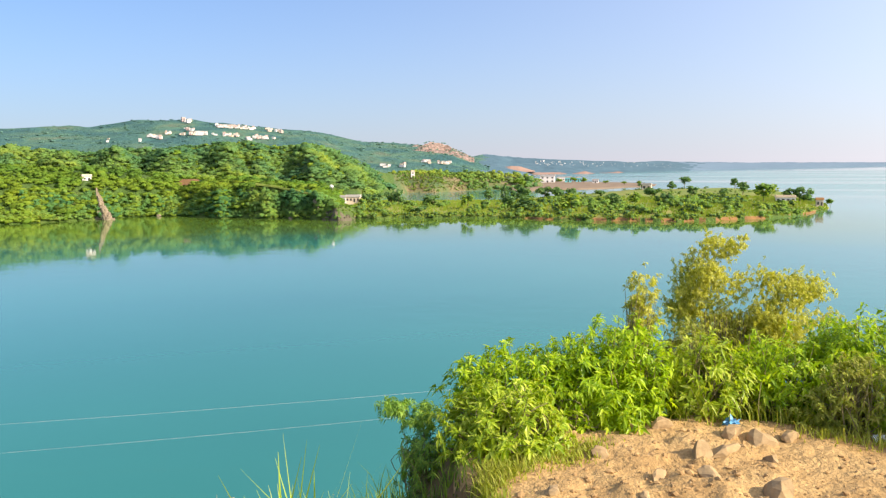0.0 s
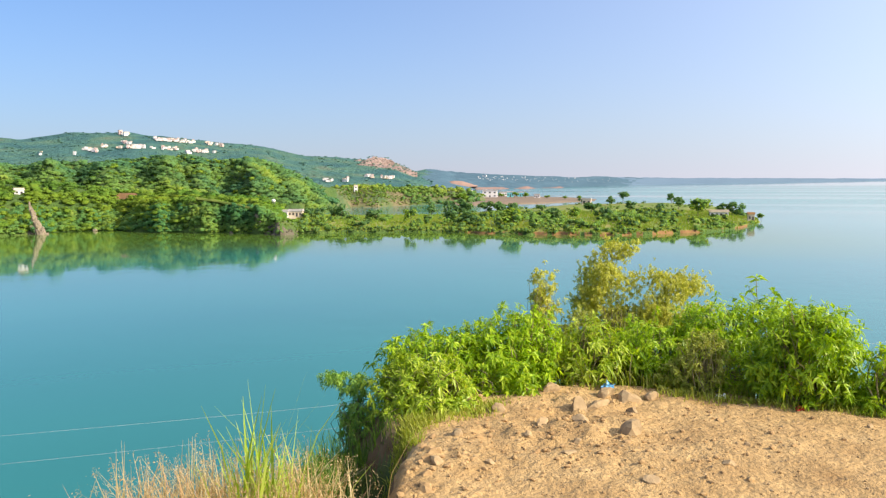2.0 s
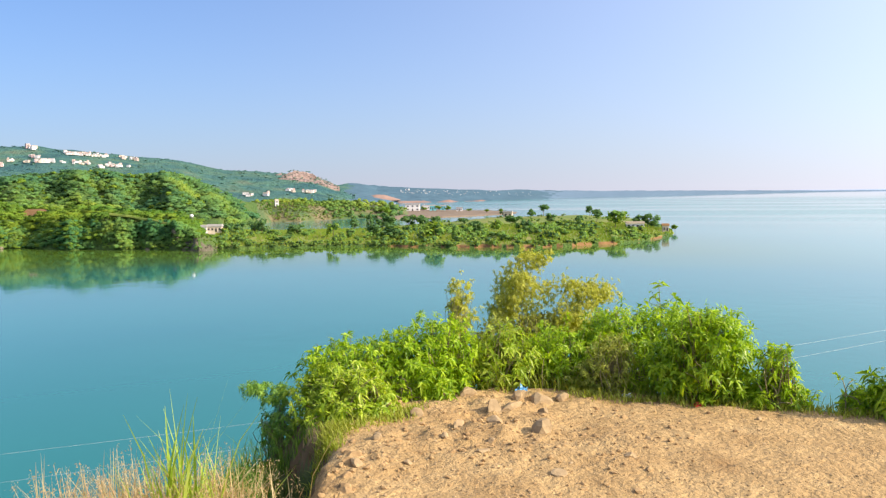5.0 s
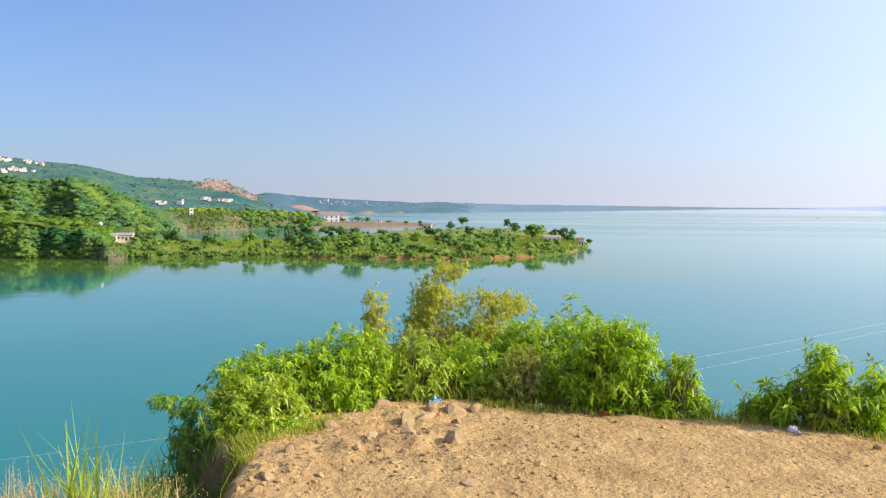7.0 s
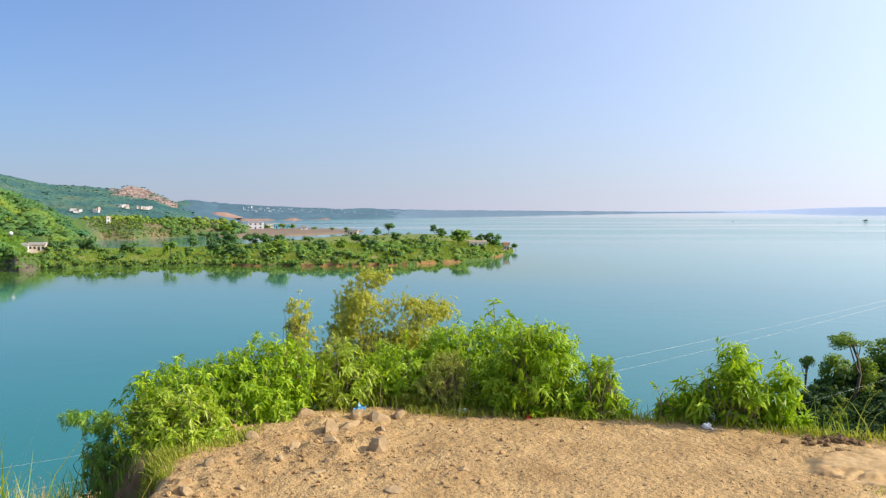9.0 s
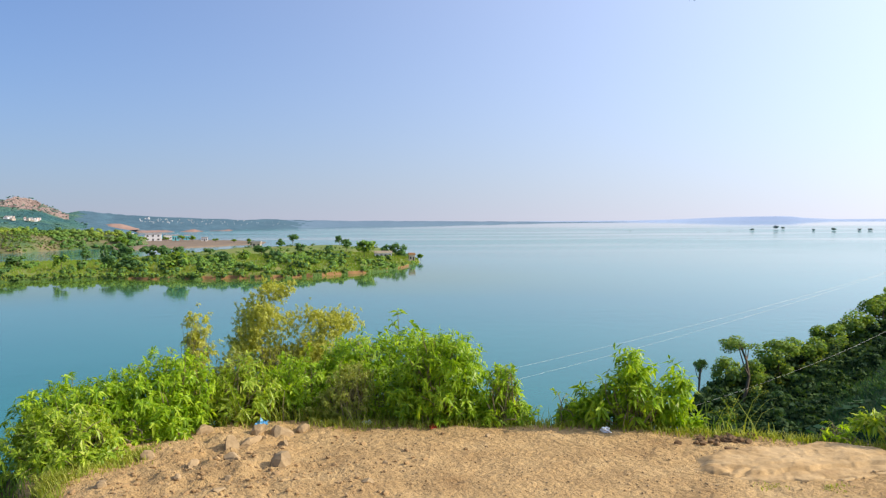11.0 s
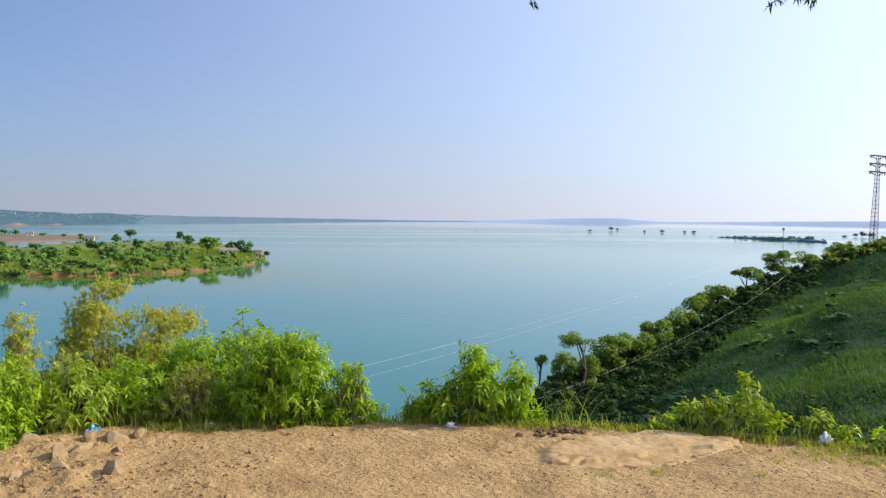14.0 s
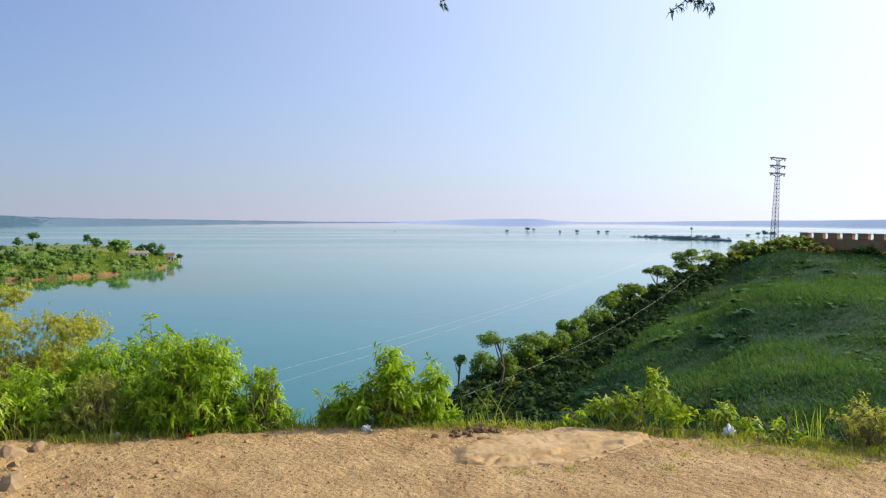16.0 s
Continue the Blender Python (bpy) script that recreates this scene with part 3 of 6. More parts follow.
# wooded hill on the west shore: shore, front ridge, valley, main crest, back
HILL_ST = [
    [(-50, 240, -15), (-33, 255, -15), (-25, 266, -15), (-23.3, 276, -15), (-20.6, 276, -15), (-19.4, 272, -15), (-18.2, 263, -15), (-17.0, 254, -15), (-16.2, 256, -15), (-15, 252, -15), (-13.8, 247, -15), (-12.9, 248, -15), (-12.0, 242.5, -15), (-11.2, 243, -15), (-10.5, 237, -15), (-9.9, 237, -15), (-9.3, 229, -15), (-8.6, 228, -15), (-7.7, 234, -15), (-7.2, 330, -15), (-5.6, 404, -15), (-4.3, 463, -15), (-2.4, 463, -15), (-0.6, 486, -15), (1.0, 498, -15), (4.2, 512, -15), (5.2, 530, -15)],
    [(-50, 244, -12), (-33, 260, -11.5), (-25, 271, -11), (-23.3, 281, -12), (-20.6, 282, -11), (-19.4, 280, -10.5), (-18.2, 268, -9.5), (-17.0, 259, -8.5), (-16.2, 261, -9), (-15, 256, -8), (-13.8, 251, -7.4), (-12.9, 253, -8.0), (-12.0, 247, -6.8), (-11.2, 248, -7.8), (-10.5, 241, -7.0), (-9.9, 242, -8.8), (-9.3, 235, -11.0), (-8.7, 233, -12.6), (-7.9, 237, -13.2), (-7.2, 338, -13), (-5.6, 410, -12), (-4.3, 469, -11.5), (-2.4, 469, -11.5), (-0.6, 492, -11.5), (1.0, 504, -11.5), (4.2, 518, -12), (5.2, 535, -14)],
    [(-50, 280, -2), (-33, 284, -2.4), (-25, 288, -4.0), (-22, 290, -4.0), (-20.6, 292, -4.6), (-19.4, 294, -5.0), (-18.2, 280, -3.6), (-17.0, 266, -3.4), (-16.2, 272, -3.4), (-15, 262, -3.4), (-13.2, 258, -4.3), (-11.8, 253, -5.3), (-10.7, 249, -6.3), (-9.9, 247, -7.6), (-9.2, 243, -10.0), (-8.3, 246, -11.6), (-7.6, 262, -12.4), (-7.2, 352, -12), (-5.6, 420, -9), (-4.3, 485, -7), (-2.4, 485, -6.8), (-0.6, 506, -6.5), (1.0, 516, -6.5), (4.2, 530, -8), (5.2, 540, -14)],
    [(-50, 312, 3.0), (-33, 312, 2.6), (-25, 312, 1.4), (-22, 312, 1.6), (-20, 312, 0.4), (-18.5, 308, 0.0), (-17.4, 302, -1.8), (-16.4, 300, -0.6), (-15, 298, -1.1), (-13, 294, -2.8), (-12, 292, -3.5), (-10.4, 288, -4.9), (-9.7, 284, -6.4), (-9.2, 282, -9.6), (-8.6, 284, -12.0), (-7.6, 286, -12.4), (-7.2, 366, -11.5), (-5.6, 430, -8), (-4.3, 494, -5.6), (-2.4, 494, -5.4), (-0.6, 512, -5.2), (1.0, 522, -5.2), (4.2, 536, -7), (5.2, 545, -14)],
    [(-50, 356, -3), (-25, 356, -4), (-18, 352, -5.5), (-12, 342, -7.5), (-9.6, 320, -8.8), (-8.9, 312, -11.0), (-7.6, 312, -11.4), (-7.2, 384, -11), (-5.6, 440, -7), (-4.3, 505, -4.8), (1.0, 530, -4.6), (4.2, 545, -7), (5.2, 550, -14)],
    [(-50, 440, 14), (-30, 430, 10), (-25, 425, 9.0), (-23.8, 425, 11.2), (-20.3, 425, 10.2), (-19.2, 425, 11.2), (-17.9, 425, 13.4), (-16.9, 425, 13.4), (-15.6, 425, 11.6), (-13.4, 425, 11.0), (-12.3, 425, 11.6), (-11.1, 422, 12.8), (-10.1, 424, 10.8), (-8.9, 428, 7.6), (-7.7, 436, 3.6), (-6.2, 452, -0.4), (-5.0, 480, -3.0), (-3.9, 530, -4.0), (-1.5, 540, -3.2), (1.5, 550, -2.8), (4.2, 565, -5.5), (5.2, 565, -13)],
    [(-50, 640, -4), (-8, 640, -6), (-5, 650, -9), (5.2, 660, -15)],
]
# spurs and gullies down the face of the main crest
SPURS = np.array([(-50, 0), (-31, -1), (-29.6, 1), (-28.2, -1), (-26.6, 1), (-25.0, -1), (-23.4, 0.9), (-22.0, -1), (-20.2, 1), (-17.8, -1), (-16.3, 0.9), (-15.2, -0.6), (-14.3, 0.6), (-12.7, -1.1), (-10.9, 1.2), (-9.4, -0.4), (-8.2, 0.3), (-7, 0), (5.2, 0)])
low_st, top_st = np.array(HILL_ST[4]), np.array(HILL_ST[5])
sa = np.linspace(-50, 5.2, 111)
sk = np.interp(sa, SPURS[:, 0], SPURS[:, 1])
mid_r = [np.interp(sa, k[:, 0], k[:, 1]) for k in (low_st, top_st)]
mid_z = [np.interp(sa, k[:, 0], k[:, 2]) for k in (low_st, top_st)]
rise = np.clip((mid_z[1] - mid_z[0]) / 16, 0, 1)
HILL_ST.insert(5, np.stack([sa, 0.5 * mid_r[0] + 0.5 * mid_r[1] - 8 * sk * rise, 0.45 * mid_z[0] + 0.55 * mid_z[1] + 4.5 * sk * rise], -1))
def shore_edge(az):
    k = np.array(HILL_ST[2])
    return np.interp(az, k[:, 0], k[:, 1])


def hill_slots(az, r, z, band):
    cliff = (band == 0) & (((az > -10.0) & (az < -9.2)) | ((az > -8.9) & (az < -8.2)) | ((az > -24.7) & (az < -23.7)))
    bare = (band == 1) & (az > -5) & (fbm(az * 4, r, 0.3, 3.0) > 0.1)
    cutting = (np.abs(az + 18.9) < 0.7) & (np.abs(r - 305) < 5 + fbm(az * 5, r, 0.3, 2.0))
    bare_soil = np.where(cutting, 4, 0)
    return np.where(cliff, 1, np.where((az > -5.2) & (band < 6), 3, np.where(bare, 2, bare_soil)))


_, hill_z = polar_land("ground_hill", -50, 5.2, 340, HILL_ST, [HILL_SOIL, CLIFF, MEADOW, DRY_SLOPE, RED_EARTH], "wooded hill rising from the lake shore", "hill", 10, 3.6, 0.022, 2.0, hill_slots, 1.2)

# low grassy peninsula
PEN_ST = [
    [(-8.2, 236, -15), (-4.7, 236, -15), (2.2, 233, -15), (8, 221, -15), (14, 218, -15), (17.2, 226, -15), (19.5, 235, -15), (20.6, 241, -15), (22.0, 256, -15), (23.1, 280, -15), (23.5, 296, -15)],
    [(-8.2, 238, -12.6), (-4.7, 238.5, -12.4), (2.2, 236, -12.9), (8, 224, -12.6), (14, 221, -12.6), (17.2, 229, -12.6), (19.5, 238, -12.7), (20.6, 245, -12.8), (22.0, 260, -12.8), (23.1, 284, -13.0), (23.5, 297, -14.0)],
    [(-8.2, 270, -11.0), (-4.7, 262, -11.4), (2.2, 256, -11.6), (8, 250, -11.2), (14, 249, -10.6), (19.5, 262, -10.8), (22.0, 285, -11.5), (23.1, 296, -12.6), (23.5, 299, -14.0)],
    [(-8.2, 335, -11.5), (-4.7, 335, -12.4), (2.2, 332, -12.4), (8, 385, -12.0), (11.4, 440, -11.6), (17.5, 450, -11.2), (20.9, 390, -11.8), (22.2, 345, -12.4), (23.1, 318, -13.0), (23.5, 301, -14.2)],
    [(-8.2, 350, -15), (-4.7, 346, -15), (2.2, 344, -15), (8, 400, -15), (11.4, 462, -15), (17.5, 480, -15), (20.9, 410, -15), (22.2, 360, -15), (23.1, 326, -15), (23.5, 303, -15)],
]
def pen_slots(az, r, z, band):
    earth = (band == 0) & (az > 3.5) & (az < 23.2) & (fbm(az * 3, r * 0.1, 0.5, 6.0) > np.where(az > 8, -0.15, 0.02))
    return np.where(earth, 1, np.where(band == 0, 2, 0))


_, pen_z = polar_land("ground_peninsula", -8.2, 23.5, 300, PEN_ST, [MEADOW, RED_EARTH, HILL_SOIL], "low grassy peninsula with a red earth bank", "peninsula", 8, 0.6, 0.06, 5.0, pen_slots, 2.6)

# bare brown spit with houses, beyond the lagoon
SPIT_ST = [
    [(3.0, 480, -15), (4.2, 474, -15), (8, 500, -15), (12, 540, -15), (14.0, 600, -15)],
    [(3.0, 486, -12.8), (4.2, 480, -12.6), (8, 508, -12.9), (12, 550, -12.9), (14.0, 602, -14.5)],
    [(3.0, 700, -11.0), (5, 690, -11.2), (8, 660, -11.8), (12, 625, -12.7), (14.0, 606, -14.5)],
    [(3.0, 900, -15), (5, 800, -15), (8, 690, -15), (12, 640, -15), (14.0, 610, -15)],
]
_, spit_z = polar_land("ground_spit", 3.0, 14.0, 90, SPIT_ST, GREY_EARTH, "bare brown spit of land in the lake", "spit", 6, 0.5, 0.04, 7.0, None, 6.0)

# the high hill behind, its quarry, and the far shores
BACK_ST = [
    [(-50, 820, -15), (-10, 820, -15), (0, 900, -15), (6, 1400, -15), (9, 1700, -15)],
    [(-50, 1000, 10), (-25, 1000, 10), (-12, 1000, 6), (-5, 1050, 2), (0, 1120, -2), (6, 1500, -9), (9, 1800, -10)],
    [(-50, 1500, 66), (-30, 1500, 68), (-24.9, 1500, 72), (-21.7, 1500, 86), (-18.6, 1500, 86), (-12.9, 1500, 70), (-10, 1500, 66), (-7.3, 1500, 49), (-4.5, 1500, 44), (-2.1, 1500, 41), (-1, 1500, 35), (0.2, 1600, 20), (2.2, 1800, 24), (4.5, 2000, 14), (9, 2100, -6)],
    [(-50, 2100, 0), (9, 2300, -15)],
]
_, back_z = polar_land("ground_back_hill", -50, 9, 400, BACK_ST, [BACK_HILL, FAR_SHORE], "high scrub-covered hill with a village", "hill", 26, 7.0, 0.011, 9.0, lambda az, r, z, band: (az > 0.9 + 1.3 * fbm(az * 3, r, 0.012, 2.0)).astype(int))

QUARRY_ST = [
    [(-4.0, 1180, 2), (-2, 1180, 0), (0.4, 1240, 0)],
    [(-4.0, 1255, 10), (-3.5, 1250, 15), (-2.5, 1250, 14), (0.4, 1300, 8)],
    [(-4.0, 1262, 14), (-3.5, 1258, 22), (-2.5, 1258, 20), (0.4, 1306, 10)],
    [(-4.0, 1290, 18), (-3.4, 1292, 26), (-2.6, 1300, 25), (0.4, 1350, 9)],
    [(-4.0, 1300, 22), (-3.3, 1300, 31), (-2.6, 1308, 35), (-1.2, 1320, 27), (-0.2, 1360, 15), (0.4, 1400, 8)],
    [(-4.0, 1440, 32), (-2.6, 1440, 38.0), (-1.2, 1440, 30), (0.0, 1480, 17), (0.4, 1480, 6)],
]
_, quarry_z = polar_land("ground_quarry", -4.0, 0.4, 150, QUARRY_ST, QUARRY, "terraced reddish quarry face on the hill", "quarry", 6, 13.0, 0.03, 4.0)
SAND_ST = [
    [(2.2, 1300, -9), (3.4, 1280, -10), (4.6, 1300, -9)],
    [(2.2, 1360, -3), (2.5, 1360, -1.2), (2.9, 1360, 0.6), (3.5, 1360, -0.2), (4.1, 1360, -4), (4.6, 1360, -8)],
    [(2.2, 1440, -4), (4.6, 1440, -8)],
]
polar_land("ground_spoil_heap", 2.2, 4.6, 40, SAND_ST, SAND, "pale heap of quarry spoil by the shore", "spoil heap", 6, 1.4, 0.03, 4.5)
STRIP_ST = [
    [(3.6, 1290, -15), (9.0, 1370, -15), (12.5, 1560, -15), (14.5, 1880, -15)],
    [(3.6, 1300, -11), (4.6, 1310, -9), (6.2, 1340, -9.5), (6.9, 1350, -14), (8.0, 1370, -10.5), (8.8, 1390, -14), (10.0, 1450, -11.5), (11.0, 1560, -14.6), (14.5, 1900, -14)],
    [(3.6, 1420, -11), (6.9, 1420, -14), (10, 1480, -13), (11, 1580, -15), (14.5, 1940, -15)],
]
polar_land("ground_red_shore", 3.6, 14.5, 110, STRIP_ST, FAR_EARTH, "strip of red earth along the far shore", "shore", 4, 3.0, 0.03, 3.0)
FARS_ST = [
    [(2.0, 1330, -15), (6, 1370, -15), (8.3, 1430, -15), (13.5, 1650, -15), (18, 2050, -15), (21, 2280, -15), (28.7, 3500, -15), (40, 4300, -15)],
    [(2.0, 1500, -3), (6, 1500, -3), (8.3, 1560, -4), (13.5, 1800, -7), (18, 2250, -9), (21, 2500, -10), (28.7, 3600, -11.5), (40, 4350, -14)],
    [(2.0, 1750, 19), (5, 1750, 14.5), (8.5, 1800, 9.5), (11.4, 1900, 7), (13.3, 2150, 7), (19, 2900, 2.2), (24.7, 3700, -1.4), (33, 4200, -9), (40, 4500, -14)],
    [(2.0, 2600, -15), (14, 2900, -15), (24, 4000, -15), (40, 4700, -15)],
]
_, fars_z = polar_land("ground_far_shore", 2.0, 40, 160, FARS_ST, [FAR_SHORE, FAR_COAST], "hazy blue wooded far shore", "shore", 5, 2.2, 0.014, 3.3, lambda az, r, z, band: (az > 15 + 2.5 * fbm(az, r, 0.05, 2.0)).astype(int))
RIDGE_ST = [
    [(24, 4700, -15), (90, 4700, -15)],
    [(24, 4780, -8), (38, 4780, -7), (41, 4780, -2), (44, 4780, 9), (47.8, 4780, 11), (49, 4780, 0), (50.5, 4780, -6), (54, 4780, -5), (60, 4780, 2), (66, 4780, 8), (75, 4780, 20), (90, 4780, 30)],
    [(24, 4900, -15), (90, 4900, -15)],
]
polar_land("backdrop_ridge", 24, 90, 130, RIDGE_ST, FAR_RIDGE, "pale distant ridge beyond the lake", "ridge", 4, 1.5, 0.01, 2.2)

# hillside on the east, across a ravine
EAST_ST = [
    [(34, 13, -15), (42, 13, -14.2), (50, 13, -12), (60, 13, -9.5), (75, 13, -6.5), (100, 14, -4), (150, 16, -2)],
    [(34, 40, -16), (40, 40, -15), (45, 42, -13.6), (50, 44, -11.6), (56, 45, -8.6), (62, 46, -6.6), (70, 46, -5.8), (80, 44, -4.4), (100, 44, -2), (150, 44, 0)],
    [(34, 58, -17), (40, 60, -14.4), (43, 63, -12.0), (47.4, 72, -11.2), (52, 80, -9.2), (55.7, 88, -6.2), (59.7, 96, -4.0), (62.2, 100, -2.0), (64.2, 102, -1.1), (70, 100, -1.8), (80, 95, -1.0), (100, 90, 1), (150, 80, 2)],
    [(34, 70, -17), (43, 80, -17), (50, 100, -15.5), (55, 115, -13), (59.7, 135, -9.5), (62, 160, -6), (63, 178, -3.2), (80, 178, -1), (150, 150, 0)],
    [(34, 80, -18), (43, 100, -17), (55, 150, -17), (63, 230, -17), (150, 260, -17)],
]
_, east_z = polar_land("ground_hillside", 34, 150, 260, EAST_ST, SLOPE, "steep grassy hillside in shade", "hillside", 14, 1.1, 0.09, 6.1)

def rock_mesh(name, seed, sx, sy, sz, material, cuts=7, sub=2):
    """An angular stone: a ball cut by random planes, then roughened."""
    g = np.random.default_rng(seed)
    bm = bmesh.new()
    bmesh.ops.create_icosphere(bm, subdivisions=sub, radius=1.0)
    planes = [(unit(g.normal(size=3)), g.uniform(0.45, 0.8)) for _ in range(cuts)]
    for v in bm.verts:
        p = np.array(v.co)
        for nrm, d in planes:
            over = p @ nrm - d
            if over > 0:
                p = p - nrm * over
        p = p * (1 + 0.06 * g.normal())
        v.co = Vector(p * [sx / 2 * 1.35, sy / 2 * 1.35, sz * 0.75])
    return bm_mesh(name, bm, material)


# ---- trees and houses round the lake ----
def xy(az, r):
    a = np.radians(az)
    return r * np.sin(a), r * np.cos(a)


def on_land(height, az, el, r0, r1, eye=1.6):
    """Distance at which land rises to that elevation as seen from the lookout."""
    r = np.linspace(r0, r1, 200)
    e = np.degrees(np.arctan2(height(np.full(200, az), r) - eye, r))
    hit = np.nonzero(e >= el)[0]
    return r[hit[0]] if len(hit) else r[np.argmax(e)]


def crown_template(seed, n, flat=0.75, lobes=6, small=1.0, clump=(0.08, 0.18), core=0.82, loose=0.0):
    """A crown of leaf clumps on several lobes, about unit radius, with an inner core; a darker core colour stands for
    the shade inside.
    """
    g = np.random.default_rng(seed)
    lc = unit(g.normal(size=(lobes, 3))) * g.uniform(0.35 + loose, 0.68 + loose, (lobes, 1))
    lc[:, 2] *= flat
    lr = g.uniform(0.34, 0.58, lobes) * small
    pick = g.integers(0, lobes, n)
    out = unit(g.normal(size=(n, 3)) + [0, 0, 0.25])
    c = lc[pick] + out * lr[pick][:, None] * g.uniform(0.66, 1.16, (n, 1)) * [1, 1, flat]
    nrm = unit(out + g.normal(size=(n, 3)) * 0.42)
    t = unit(np.cross(nrm, g.normal(size=(n, 3))))
    b = np.cross(nrm, t)
    s = g.uniform(clump[0], clump[1], (n, 1))
    k = [c - t * s - b * s * 0.6, c + t * s * 0.9 - b * s, c + t * s + b * s * 0.8, c - t * s * 0.7 + b * s]
    v = np.stack(k, 1).reshape(-1, 3)
    f = (np.arange(n) * 4)[:, None] + [0, 1, 2, 3]
    cv, cf = [], []
    for l in range(lobes):
        a = np.arange(5) * np.pi / 2.5 + g.uniform(0, 1)
        rings = []
        for ph, rr in ((-0.9, 0.6), (0.2, 0.95), (1.1, 0.45)):
            rings.append(np.stack([np.cos(a) * rr, np.sin(a) * rr, np.full(5, np.sin(ph) * flat)], -1) * lr[l] * core * g.uniform(0.8, 1.1, (5, 1)) + lc[l])
        o = l * 15
        cv.append(np.concatenate(rings))
        for q in range(2):
            for w in range(5):
                cf.append([o + q * 5 + w, o + q * 5 + (w + 1) % 5, o + q * 5 + 5 + (w + 1) % 5, o + q * 5 + 5 + w])
        cf.append([o + 10, o + 11, o + 12, o + 14])
    return v, f, np.concatenate(cv), np.array(cf)


CORE = {DRY_SCRUB.name: DRY_SLOPE, FOREST_BACK.name: FOREST_BACK, FOREST_BLUFF.name: FOREST_BLUFF, PEN_LEAF.name: PEN_CORE, SHADY_TREE.name: SHADY_CORE, HILL_GRASS.name: SLOPE, SHADED_LEAF.name: SLOPE, FOREST.name: FOREST, HAZY_TREE.name: FAR_SHORE}
CROWNS = [crown_template(s, 100, 0.60, 4, 1.05, (0.05, 0.105)) for s in range(10)]
FINE_CROWNS = [crown_template(60 + s, 130, 0.8, 4, 1.0, (0.045, 0.10)) for s in range(5)]
BROAD_CROWNS = [crown_template(20 + s, 44, 0.62, 3, 1.12, (0.085, 0.16), 0.88) for s in range(10)]
LOOSE_CROWNS = [crown_template(80 + s, 74, 0.7, 4, 0.8, (0.06, 0.14), 0.6, 0.1) for s in range(6)]
TUFTS = [crown_template(30 + s, 20, 0.7, 1, 1.6, (0.15, 0.30), 0.8) for s in range(5)]
MID_CROWNS = [crown_template(50 + s, 38, 0.75, 2, 1.2, (0.08, 0.17)) for s in range(6)]
SMALL_CROWNS = [crown_template(40 + s, 62, 0.75, 3, 1.0, (0.06, 0.13)) for s in range(6)]


def thicket(name, x, y, z, w, h, leaf, label, category, templates=CROWNS, core=None, soft=False):
    """Many crowns, too many to count, as one object; soft ones are shaded as rounded masses of fine leaf."""
    vs, fs, ns, off = [], [], [], 0
    slot = []
    for i in range(len(x)):
        v, f, cv, cf = templates[i % len(templates)]
        a = rng.uniform(0, 6.28)
        rot = np.array([[math.cos(a), -math.sin(a), 0], [math.sin(a), math.cos(a), 0], [0, 0, 1]])
        for vv, ff, m in ((v, f, 0), (cv, cf, 1)):
            vs.append(vv @ rot.T * [w[i], w[i], h[i]] + [x[i], y[i], z[i]])
            fs.append(ff + off)
            ns.append(unit(vv + [0, 0, 0.30]) @ rot.T)
            off += len(vv)
            slot.append(np.full(len(ff), m))
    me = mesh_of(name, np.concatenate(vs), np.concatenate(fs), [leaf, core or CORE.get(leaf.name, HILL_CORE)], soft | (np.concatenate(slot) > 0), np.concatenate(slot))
    if soft:
        me.normals_split_custom_set_from_vertices(np.concatenate(ns))
    return tagged(new(name, me), label, category, kind="stuff")


SOFT_LEAF = (None, FOREST, FOREST_BACK, FOREST_BLUFF, PEN_LEAF, DRY_SCRUB)


def scatter(n, az0, az1, r0, r1):
    az = rng.uniform(az0, az1, n)
    return az, r0 + (r1 - r0) * rng.uniform(0, 1, n) ** 0.9


def wood(name, n, az0, az1, r0, r1, height, size, keep, label, leaf=None, templates=CROWNS, follow=None, share=None, flat=(0.6, 1.05), swell=0.0):
    """Crowns over a stretch of land, or along a line of shore that is followed."""
    az, r = scatter(n, az0, az1, r0, r1)
    if follow:
        r = follow(az) + r
    if share:
        r = share(az, r)
    ok = keep(az, r)
    az, r = az[ok], r[ok]
    z = height(az, r)
    ok = z > LAKE + 0.05
    az, r, z = az[ok], r[ok], z[ok]
    x, y = xy(az, r)
    w = rng.uniform(size[0], size[1], len(x)) * (1 + swell * fbm(x, y, 0.035, 8.0))
    h = w * rng.uniform(flat[0], flat[1], len(x))
    thicket(name, x, y, z + h * 0.55, w, h, leaf or FOREST, label, "woodland", templates, None, leaf in SOFT_LEAF)


def shore_r(az, st=HILL_ST, k=0):
    s = np.array(st[k])
    return np.interp(az, s[:, 0], s[:, 1])


CLEAR = lambda az, r: ~((az > -8.9) & (az < -7.0) & (r < 330)) & ~((np.abs(az + 18.9) < 0.75) & (np.abs(r - 304) < 7)) & ~((np.abs(az + 25.15) < 0.35) & (r > 288) & (r < 310)) & ~((az > -8.4) & (az < -4.6) & (r > 300) & (r < 335))
front_ok = lambda az, r: CLEAR(az, r) & (r > shore_r(az) + 2.0 + 3 * fbm(az, r, 1.0, 2.0)) & (az < -7.9) & ((az < -14.9) | (r > shore_edge(az) + 2.5))
wood("woodland_front", 2800, -31, -7.9, 233, 330, hill_z, (1.1, 2.4), front_ok, "dense sunlit green woodland on the hill by the shore", None, BROAD_CROWNS, flat=(0.5, 0.8), swell=0.4)
